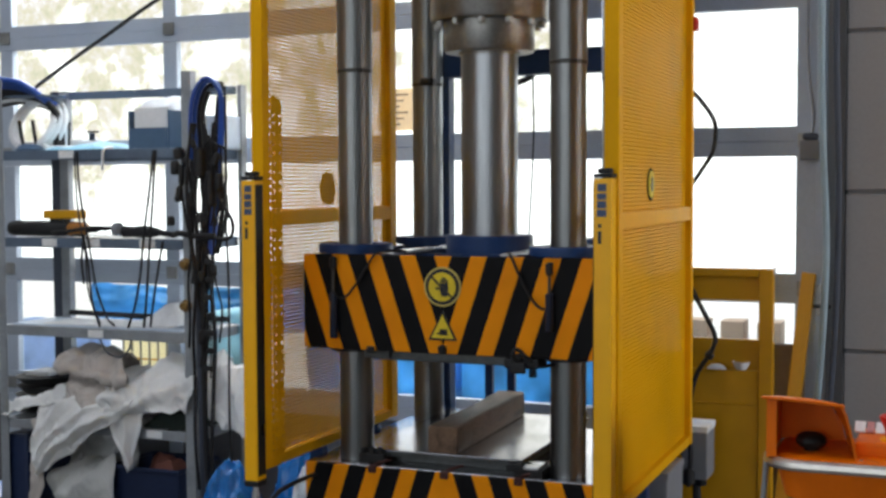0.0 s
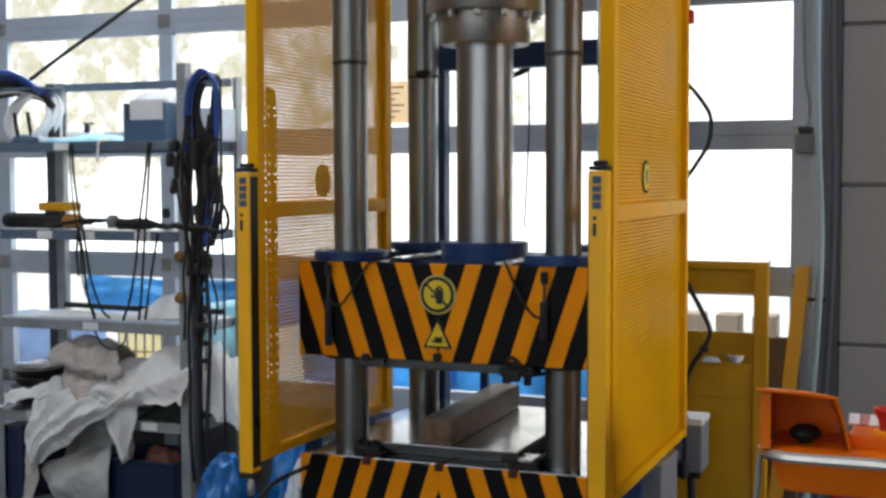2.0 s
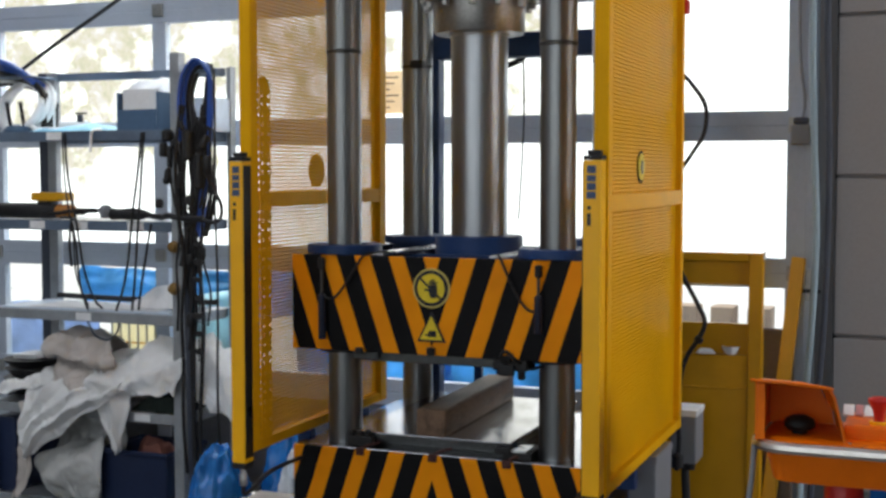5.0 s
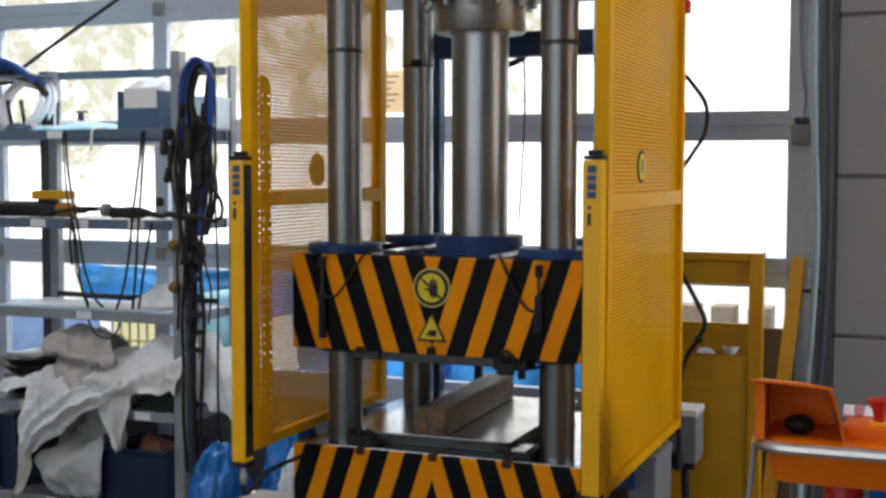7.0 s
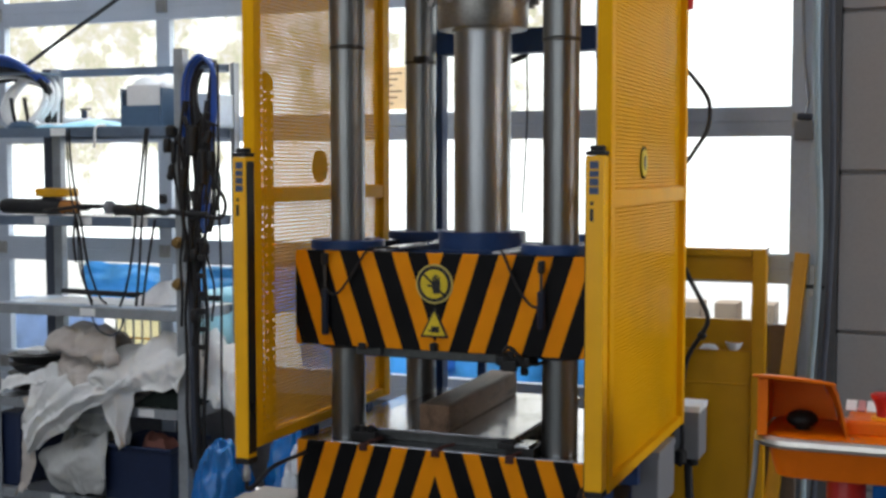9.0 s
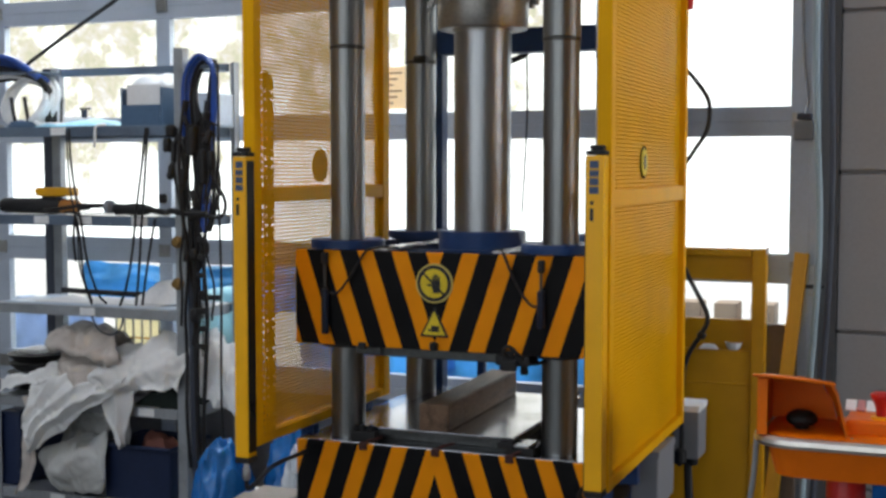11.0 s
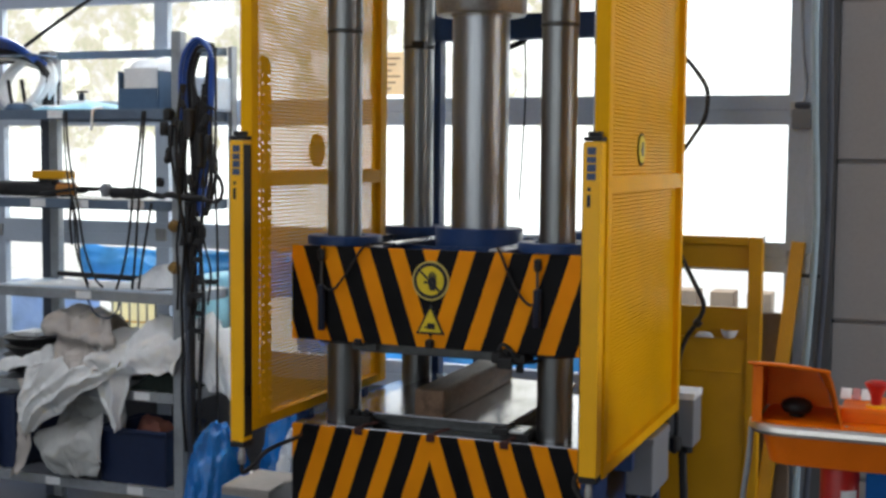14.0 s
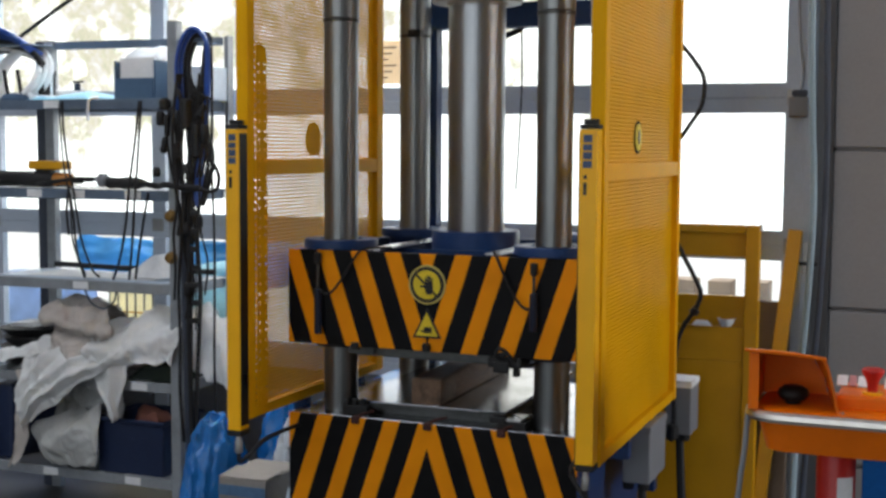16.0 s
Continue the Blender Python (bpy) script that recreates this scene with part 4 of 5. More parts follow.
part("cable", tube([(-1.72, 0.965, Z + 0.028), (-1.64, 0.95, Z + 0.02), (-1.56, 0.88, Z + 0.03), (-1.48, 0.87, Z + 0.02), (-1.38, 0.87, Z + 0.02)], 0.013), BLACK, lead)

# cables hanging from the decks
for k, pts in enumerate((
        [(-2.10, 0.9, 1.84), (-2.085, 0.89, 1.70), (-2.06, 0.885, 1.56), (-2.03, 0.885, 1.42), (-2.00, 0.885, 1.25), (-1.96, 0.90, 1.12), (-1.93, 0.92, 1.075)],
        [(-2.115, 0.9, 1.83), (-2.09, 0.885, 1.60), (-2.055, 0.885, 1.40), (-2.04, 0.885, 1.22), (-1.99, 0.9, 1.085)],
        [(-2.07, 0.9, 1.45), (-2.04, 0.885, 1.36), (-2.03, 0.885, 1.25), (-2.02, 0.89, 1.16), (-2.01, 0.92, 1.07)],
        [(-1.70, 0.9, 1.84), (-1.715, 0.885, 1.66), (-1.745, 0.885, 1.48), (-1.765, 0.885, 1.32), (-1.80, 0.89, 1.17), (-1.86, 0.92, 1.07)],
        [(-1.69, 0.9, 1.84), (-1.70, 0.885, 1.60), (-1.72, 0.885, 1.40), (-1.735, 0.885, 1.22), (-1.77, 0.91, 1.075)],
        [(-1.66, 0.9, 1.45), (-1.675, 0.885, 1.33), (-1.70, 0.885, 1.2), (-1.73, 0.9, 1.08)])):
    tagged(link("hanging_cable", tube(pts, 0.0055 if k != 1 else 0.004), BLACK, None, "thin dark cable hanging down between the decks"), category="cable", group="hanging cables")

# third deck
Z = LEVELS[2]
sheet = thing("cover_sheet", "pale blue plastic sheets lying flat on the deck", "sheet")
part("sheet", box(-2.50, -1.60, 0.93, 1.26, Z + 0.001, Z + 0.007, 0.002), CLEAR_BLUE, sheet)
part("sheet", box(-2.35, -1.70, 0.96, 1.22, Z + 0.008, Z + 0.013, 0.002, turn=Matrix.Translation((-2, 1.1, 0)) @ Matrix.Rotation(radians(3), 4, "Z") @ Matrix.Translation((2, -1.1, 0))), WHITE, sheet)
rod = tagged(link("rubber_hose", tube([(-2.42, 1.235, Z + 0.032), (-2.1, 1.23, Z + 0.028), (-1.8, 1.245, Z + 0.025), (-1.56, 1.25, Z + 0.027)], 0.013), BLACK, None, "black rubber hose lying along the deck"), category="hose")
crumpled("rag", -1.86, -1.66, 1.02, 1.22, Z + 0.014, 0.13, WHITE, "small crumpled white cloth on the third deck", "rag", 8, nx=16, ny=12, fold=11)

# rags on the fourth deck and hanging over its edge
CLOTH = film("off_white_cotton", (0.85, 0.86, 0.86), 0.18, 0.9, 0.82, 0.25)
# the cotton again, paler and more translucent: holds the door's light on one rag
LIT_CLOTH = film("lit_white_cotton", (0.93, 0.94, 0.95), 0.6, 0.9, 0.92, 0.2)
# grey of the lower rag; on the inner fold it paints the deck's shade
GREYED_SHADED = film("greyed_shaded_cotton", (0.50, 0.51, 0.50), 0.12, 0.9, 0.8, 0.3)
GRIMY = film("grimy_cotton", (0.60, 0.55, 0.51), 0.12, 0.9, 0.7, 0.3)
DARK_CLOTH = surface("dark_green_cloth", (0.02, 0.03, 0.026), 0.9, vary=0.3, big=9)
Z = LEVELS[3]


def cloth(name, spine, seed, label, mat=None, nu=70, nv=46, wave=0.05, fold=5.0, pleats=(), crumple=0.0):
    """A thrown cloth: a sheet carried along cross lines (left point, right point), with gathers along it, pleats
    (u0, v0, u1, v1, width, height) and small sharp creases."""
    bm = bmesh.new()
    o = Vector((seed, 2.3 * seed, 0.7 * seed))
    lefts = smooth_path([q[0] for q in spine], 8)
    rights = smooth_path([q[1] for q in spine], 8)
    grid = []
    for j in range(nv + 1):
        t = j / nv * (len(lefts) - 1)
        k = min(int(t), len(lefts) - 2)
        a, c = lefts[k].lerp(lefts[k + 1], t - k), rights[k].lerp(rights[k + 1], t - k)
        along = (lefts[k + 1] + rights[k + 1] - lefts[k] - rights[k]).normalized()
        normal = (c - a).cross(along).normalized()
        if normal.dot(Vector((0, -0.8, 0.6))) < 0:
            normal = -normal
        line = []
        for i in range(nu + 1):
            u, v = i / nu, j / nv
            p = a.lerp(c, u)
            w = Vector((u * fold * (c - a).length * 1.5 + 1.3 * v, v * 2.1 - 0.9 * u, 0)) + o
            w += Vector((noise.noise(w * 0.7 + o), noise.noise(w * 0.7 - o), 0)) * 0.35
            g = 1 - 2 * abs(noise.noise(w))
            g2 = 1 - 2 * abs(noise.noise(w * 2.3 + o))
            d = wave * (0.95 * g + 0.26 * g2 + 0.7 * noise.noise(w * 0.5))
            for u0, v0, u1, v1, wide, high in pleats:
                du, dv = u1 - u0, v1 - v0
                f = max(0, min(1, ((u - u0) * du + (v - v0) * dv) / (du * du + dv * dv)))
                bend = 0.05 * noise.noise(Vector((f * 3, u0 * 9, v0 * 9)) + o)
                r = math.hypot(u - u0 - f * du + bend, v - v0 - f * dv) / wide
                d += high * max(0, 1 - r) ** 1.4
            if crumple:
                q = p * 13 + o
                q += Vector((noise.noise(q * 0.6), noise.noise(q * 0.6 + o), noise.noise(q * 0.6 - o))) * 0.7
                d += crumple * ((1 - 3 * abs(noise.noise(q))) + 0.45 * (1 - 3 * abs(noise.noise(q * 2.1 + o))))
            edge = Vector((noise.noise(w * 1.5 - o), 0, noise.noise(w * 1.7 + o * 3))) * 0.025
            line.append(bm.verts.new(p + normal * d + edge))
        grid.append(line)
    for j in range(nv):
        for i in range(nu):
            bm.faces.new((grid[j][i], grid[j + 1][i], grid[j + 1][i + 1], grid[j][i + 1]))
    bmesh.ops.smooth_vert(bm, verts=bm.verts[:], factor=0.1, use_axis_x=True, use_axis_y=True, use_axis_z=True)
    bmesh.ops.recalc_face_normals(bm, faces=bm.faces[:])
    back = bmesh.ops.extrude_face_region(bm, geom=bm.faces[:], use_keep_orig=True)["geom"]
    bmesh.ops.translate(bm, verts=[v for v in back if isinstance(v, bmesh.types.BMVert)], vec=(0, 0.004, -0.002))
    bmesh.ops.recalc_face_normals(bm, faces=bm.faces[:])
    ob = link(name, bm, mat or CLOTH, None, label, False)
    for p in ob.data.polygons:
        p.use_smooth = True
    return tagged(ob, category="rag")


# a grimy domed bundle, rags spread along the deck, and sheets that fall over the edge
cloth("rag", [((-2.20, 1.22, 0.64), (-1.88, 1.22, 0.64)), ((-2.19, 1.16, 0.88), (-1.92, 1.16, 0.84)), ((-2.13, 1.05, 0.955), (-1.97, 1.04, 0.93)), ((-2.20, 0.95, 0.93), (-1.90, 0.94, 0.87)), ((-2.23, 0.89, 0.875), (-1.84, 0.88, 0.84)), ((-2.16, 0.93, 0.83), (-1.92, 0.94, 0.81)), ((-2.19, 0.90, 0.77), (-1.96, 0.91, 0.75)), ((-2.13, 0.865, 0.70), (-2.02, 0.865, 0.69))], 3.3, "grimy off-white rag bunched into a tall dome", GRIMY, nv=64, wave=0.018, fold=6, crumple=0.012)
cloth("rag", [((-1.98, 1.27, 0.65), (-1.52, 1.27, 0.65)), ((-1.96, 1.20, 0.80), (-1.50, 1.20, 0.89)), ((-1.95, 1.05, 0.84), (-1.49, 1.05, 0.915)), ((-1.97, 0.95, 0.80), (-1.50, 0.95, 0.86)), ((-1.97, 0.885, 0.745), (-1.51, 0.895, 0.78)), ((-1.95, 0.875, 0.705), (-1.52, 0.895, 0.725))], 7.9, "off-white rag spread along the deck in long creases", wave=0.02, fold=5, pleats=((0.0, 0.85, 0.6, 0.45, 0.13, 0.04), (0.3, 0.95, 1.0, 0.6, 0.10, 0.03), (0.55, 0.5, 0.9, 0.25, 0.1, 0.025)), crumple=0.011)
cloth("rag", [((-1.53, 1.27, 0.65), (-1.27, 1.24, 0.62)), ((-1.53, 1.18, 0.88), (-1.33, 1.16, 0.84)), ((-1.52, 1.06, 0.925), (-1.31, 1.05, 0.85)), ((-1.52, 0.97, 0.86), (-1.29, 0.97, 0.78)), ((-1.50, 0.93, 0.77), (-1.275, 0.94, 0.68)), ((-1.46, 0.94, 0.69), (-1.285, 0.95, 0.635))], 12.4, "white rag bulging past the rack's side, door light put into its cloth", LIT_CLOTH, wave=0.015, fold=6, pleats=((0.1, 0.35, 0.95, 0.75, 0.16, 0.035),), crumple=0.008)
cloth("rag", [((-2.54, 1.08, 0.66), (-2.20, 1.10, 0.77)), ((-2.53, 0.95, 0.675), (-2.19, 0.95, 0.765)), ((-2.53, 0.885, 0.65), (-2.22, 0.885, 0.71))], 5.5, "thin fold of white rag at the deck's edge", nu=40, nv=26, wave=0.014, fold=6, pleats=((0.0, 0.6, 1.0, 0.5, 0.25, 0.02),), crumple=0.006)
cloth("hanging_rag", [((-2.28, 0.94, 0.74), (-1.80, 0.93, 0.75)), ((-2.31, 0.88, 0.68), (-1.80, 0.87, 0.715)), ((-2.32, 0.855, 0.58), (-1.93, 0.85, 0.64)), ((-2.33, 0.85, 0.48), (-2.07, 0.845, 0.55)), ((-2.32, 0.86, 0.40), (-2.22, 0.855, 0.45))], 21.2, "off-white rag hanging in diagonal folds over the rack's edge", nu=80, nv=60, wave=0.014, fold=5, pleats=((1.0, 0.18, 0.3, 0.95, 0.16, 0.045), (0.75, 0.15, 0.1, 0.75, 0.12, 0.03), (0.35, 0.12, 0.02, 0.55, 0.12, 0.025)), crumple=0.007)
cloth("hanging_rag", [((-2.27, 0.95, 0.62), (-1.86, 0.96, 0.62)), ((-2.26, 1.0, 0.55), (-1.88, 1.01, 0.55)), ((-2.25, 1.03, 0.46), (-1.90, 1.04, 0.46)), ((-2.30, 1.04, 0.30), (-1.95, 1.04, 0.32))], 33.7, "inner fold of a hanging rag, deck shade put into its grey", GREYED_SHADED, wave=0.02, fold=6, crumple=0.012)
cloth("rag", [((-2.25, 1.16, 0.30), (-1.98, 1.16, 0.32)), ((-2.27, 1.05, 0.40), (-1.96, 1.05, 0.44)), ((-2.28, 0.97, 0.40), (-1.94, 0.97, 0.46)), ((-2.29, 0.92, 0.36), (-1.92, 0.91, 0.42)), ((-2.25, 0.885, 0.30), (-1.93, 0.89, 0.33)), ((-2.18, 0.905, 0.235), (-1.95, 0.905, 0.24))], 41.3, "greyed rag heaped on the bottom deck beside the tub", GREYED_SHADED, wave=0.018, fold=5, pleats=((0.95, 0.45, 0.3, 0.8, 0.14, 0.035), (0.6, 0.35, 0.05, 0.6, 0.12, 0.025)), crumple=0.008)
cloth("hanging_rag", [((-2.365, 0.895, 0.64), (-2.295, 0.89, 0.64)), ((-2.365, 0.885, 0.48), (-2.30, 0.88, 0.48)), ((-2.37, 0.88, 0.34), (-2.29, 0.875, 0.34)), ((-2.40, 0.875, 0.20), (-2.37, 0.87, 0.22))], 52.6, "narrow tail of an off-white rag hanging beside the others", GRIMY, nu=20, nv=50, wave=0.014, fold=9, crumple=0.006)
cloth("hanging_rag", [((-1.98, 0.90, 0.735), (-1.76, 0.895, 0.73)), ((-1.955, 0.87, 0.68), (-1.765, 0.875, 0.68)), ((-1.905, 0.86, 0.60), (-1.78, 0.868, 0.59)), ((-1.855, 0.86, 0.52), (-1.80, 0.866, 0.51)), ((-1.828, 0.862, 0.46), (-1.812, 0.866, 0.46))], 17.1, "pointed corner of an off-white hanging rag", nu=34, nv=44, wave=0.004, fold=5, pleats=((0.62, 0.0, 0.6, 1.0, 0.3, 0.03),), crumple=0.003)
crumpled("dark_cloth", -1.80, -1.55, 0.93, 1.22, 0.633, 0.09, DARK_CLOTH, "dark green cloth flat on the deck under the rags", "cloth", 29, nx=22, ny=16, fold=11)
pans = thing("pan_stack", "stack of dark pans with a white paper on top", "pans")
for k in range(4):
    part("pan", lathe([(0.10, 0), (0.135, 0.035), (0.14, 0.036), (0.105, 0.004)], (-2.50 + 0.006 * math.sin(4 * k), 1.15, Z + 0.004 + 0.042 * k), 28), BLACK, pans, "", True)
part("paper", box(-2.56, -2.43, 1.08, 1.22, Z + 0.172, Z + 0.19, 0.004), WHITE, pans)

# bottom deck
Z = LEVELS[4]
bin2 = thing("plastic_tub", "dark blue plastic tub with reddish rags inside", "tub")
TUB = surface("dark_blue_plastic", (0.012, 0.022, 0.06), 0.4, vary=0.2)
b = bmesh.new()
for (x0, x1, y0, y1) in ((-1.96, -1.62, 0.93, 0.94), (-1.96, -1.62, 1.22, 1.23), (-1.96, -1.95, 0.941, 1.219), (-1.63, -1.62, 0.941, 1.219)):
    box(x0, x1, y0, y1, Z + 0.001, Z + 0.235, 0.003, bm=b)
box(-1.95, -1.63, 0.94, 1.22, Z + 0.001, Z + 0.01, bm=b)
part("body", b, TUB, bin2)
part("rim", tube([(-1.965, 0.925, Z + 0.237), (-1.615, 0.925, Z + 0.237), (-1.615, 1.235, Z + 0.237), (-1.965, 1.235, Z + 0.237), (-1.965, 0.925, Z + 0.237)], 0.01, n=1), TUB, bin2)
PINK = surface("faded_red_cloth", (0.32, 0.13, 0.10), 0.9, vary=0.25, big=9)
crumpled("cloth", -1.94, -1.64, 0.95, 1.21, Z + 0.012, 0.29, PINK, "faded reddish cloth in the tub", "cloth", 21, nx=24, ny=18, fold=10)
tagged(link("dark_tub", box(-2.55, -2.43, 0.93, 1.28, 0.212, 0.56, 0.02), TUB, None, "dark blue tub on the bottom deck"), category="tub")

# cables hung on the rack's corner
bundle = thing("cable_bundle", "bundle of black and blue cables hung on the rack corner", "cables")
rnd = random.Random(5)
for k in range(4):
    x, y = -1.36 - 0.02 * k, 0.89 + 0.02 * k
    m = CABLE_BLUE if k < 2 else BLACK
    part("strand", tube([(-1.50 + 0.01 * k, y, 1.80), (-1.505 + 0.008 * k, y, 1.98), (-1.485 + 0.01 * k, y, 2.075), (-1.435, y, 2.135 - 0.012 * k), (-1.385, y, 2.115), (x + 0.012, y, 2.03), (x, y, 1.80), (-1.40 + 0.01 * k, y, 1.60), (-1.42, y, 1.40)], 0.0095), m, bundle)
for k in range(11):
    x, y = -1.50 + 0.012 * k + rnd.uniform(-0.01, 0.01), 0.86 + rnd.uniform(0, 0.06)
    zt, zb = rnd.choice((1.95, 2.0, 1.9, 1.84)), rnd.choice((0.1, 0.4, 0.9, 1.2, 1.4, 1.5))
    n = 7
    part("strand", tube([(x * (1 - q / n) + (-1.475 + 0.004 * k) * q / n + rnd.uniform(-0.016, 0.016), y + rnd.uniform(-0.01, 0.01), zt + (zb - zt) * q / n) for q in range(n + 1)], rnd.choice((0.004, 0.005, 0.007, 0.009))), BLACK, bundle)
for k in range(4):
    x = -1.40 + 0.022 * k
    part("strand", tube([(x - 0.05, 0.88, 1.70), (x - 0.035, 0.88, 1.84), (x, 0.875, 1.875 - 0.01 * k), (x + 0.012, 0.87, 1.82), (x + 0.01, 0.87, 1.66), (x - 0.02, 0.87, 1.52)], 0.005), BLACK, bundle)
part("strand", tube([(-1.335, 0.89, 2.10), (-1.33, 0.885, 1.9), (-1.335, 0.885, 1.6), (-1.325, 0.885, 1.2), (-1.33, 0.885, 0.7), (-1.31, 0.885, 0.35)], 0.005), BLACK, bundle)
part("strand", tube([(-1.37, 0.87, 1.72), (-1.345, 0.87, 1.62), (-1.30, 0.87, 1.55), (-1.293, 0.87, 1.50), (-1.32, 0.87, 1.465), (-1.40, 0.87, 1.47), (-1.47, 0.87, 1.45)], 0.008), BLACK, bundle)
for x, z, r, h in ((-1.40, 1.60, 0.024, 0.15), (-1.575, 1.735, 0.019, 0.06), (-1.555, 1.80, 0.024, 0.05), (-1.545, 1.69, 0.012, 0.09), (-1.45, 1.72, 0.028, 0.13), (-1.60, 1.52, 0.018, 0.04), (-1.36, 1.66, 0.02, 0.08), (-1.45, 1.02, 0.02, 0.06), (-1.45, 1.28, 0.018, 0.05), (-1.39, 1.31, 0.014, 0.05)):
    part("connector", lathe([(r * 0.7, 0), (r, 0.008), (r, h - 0.01), (r * 0.6, h)], (x, 0.875, z), 12), BLACK, bundle, "", True)
for k in range(6):
    x = -1.55 + 0.028 * k
    top, end = rnd.uniform(1.72, 1.86), rnd.uniform(0.75, 1.35)
    part("strand", tube([(x + rnd.uniform(-0.015, 0.015) + 0.035 * (q / 6), 0.872 + rnd.uniform(0, 0.03), top + (end - top) * q / 6) for q in range(7)], rnd.choice((0.005, 0.006, 0.009, 0.011))), BLACK, bundle)
for x, z, h, r in ((-1.56, 1.62, 0.07, 0.017), (-1.53, 1.77, 0.05, 0.014), (-1.50, 1.58, 0.09, 0.019), (-1.43, 1.50, 0.08, 0.016), (-1.47, 1.84, 0.05, 0.013), (-1.385, 1.76, 0.07, 0.018)):
    part("connector", lathe([(r * 0.55, 0), (r * 0.9, 0.01), (r, 0.3 * h), (r * 0.8, 0.35 * h), (r * 0.85, 0.8 * h), (r * 0.4, h)], (x, 0.868, z), 12, turn=Matrix.Rotation(radians(25 * math.sin(40 * x)), 4, "Y")), BLACK, bundle, "", True)
part("hook", box(-1.52, -1.35, 0.93, 0.945, 2.085, 2.10, 0.003), SHELF_BLUE, bundle)
part("hose", tube([(-1.47, 0.90, 1.5), (-1.48, 0.895, 1.1), (-1.47, 0.89, 0.7), (-1.465, 0.89, 0.3), (-1.45, 0.88, 0.02)], 0.014), DARK_POST, bundle)
part("hose", tube([(-1.44, 0.90, 1.9), (-1.45, 0.895, 1.4), (-1.455, 0.89, 0.9), (-1.445, 0.89, 0.4), (-1.40, 0.87, 0.012)], 0.012), BLACK, bundle)


# ---- on the floor beside the press ----
BAG = surface("glossy_blue_bag_film", (0.015, 0.15, 0.45), 0.2, vary=0.3, big=6, fine=40, bump=0.2)
CARTON_BROWN = surface("brown_fibre_board", (0.16, 0.12, 0.09), 0.8, vary=0.2)
BAG_WHITE = surface("milky_bag_film", (0.6, 0.66, 0.72), 0.22, vary=0.2, big=6, fine=40, bump=0.2)


def bag(x, y, rx, ry, h, seed, mat, label):
    """A filled film bag: a slumped, puckered sack drawn together at its top."""
    bm = bmesh.new()
    bmesh.ops.create_icosphere(bm, subdivisions=5, radius=1)
    o = Vector((seed, seed * 0.6, -seed))
    for v in bm.verts:
        p = v.co.copy()
        t = (p.z + 1) / 2
        w = 1.0 - 0.35 * max(0, t - 0.45) / 0.55
        r = 1 - 2 * abs(noise.noise(p * 2.2 + o))
        r2 = 1 - 2 * abs(noise.noise(p * 5.0 - o))
        pucker = 1 + 0.10 * r + 0.05 * r2 + 0.10 * noise.noise(p * 1.1 + o)
        side = min(1.0, 1.9 * math.sqrt(max(0.0, t * (1 - t) * 1.6)) + 0.05)
        d = Vector((p.x, p.y, 0))
        d = d.normalized() if d.length > 1e-5 else d
        v.co = Vector((x + d.x * rx * w * side * pucker, y + d.y * ry * w * side * pucker, max(0.002, h * t * (0.94 + 0.09 * r + 0.03 * r2))))
    return tagged(link("plastic_bag", bm, mat, None, label, True), category="bag")


bag(-1.035, 0.42, 0.105, 0.17, 0.63, 3.1, BAG, "full glossy blue plastic bag on the floor")
bag(-0.85, 0.66, 0.13, 0.14, 0.69, 7.7, BAG, "tall glossy blue plastic bag on the floor")
bag(-0.715, 0.44, 0.085, 0.10, 0.63, 12.9, BAG_WHITE, "milky plastic bag with packing film")
bag(-0.545, 0.2, 0.05, 0.12, 0.54, 18.3, BAG_WHITE, "small milky plastic bag on the floor")
board = tagged(link("fibre_board", box(0.828, 0.955, 1.30, 1.345, 0.0, 1.07, 0.004), CARTON_BROWN, None, "brown fibre board leaning beside the door jamb"), category="board")
carton = thing("cardboard_box", "tall greyish carton with a pale blue band", "box")
BAND_BLUE = surface("dull_blue_print", (0.08, 0.16, 0.28), 0.6, vary=0.3, big=14)
CARTON = surface("grey_board", (0.25, 0.23, 0.215), 0.8, vary=0.15, big=6)
part("body", box(-0.80, -0.615, 0.06, 0.32, 0.0, 0.515, 0.004), CARTON, carton)
part("flap", box(-0.80, -0.615, 0.062, 0.185, 0.517, 0.520, 0.001, turn=Matrix.Translation((0, 0.062, 0.518)) @ Matrix.Rotation(radians(4), 4, "X") @ Matrix.Translation((0, -0.062, -0.518))), CARTON, carton)
part("flap", box(-0.80, -0.615, 0.190, 0.318, 0.517, 0.520, 0.001), CARTON, carton)
part("band", box(-0.799, -0.616, 0.0565, 0.0595, 0.455, 0.492), BAND_BLUE, carton, "dull blue printed band")

# ---- operator console ----
PINK_LABEL = surface("faded_pink_print", (0.55, 0.25, 0.25), 0.6, vary=0.2, big=30)
desk = thing("control_console", "orange two-hand control console with hooded push button", "console")


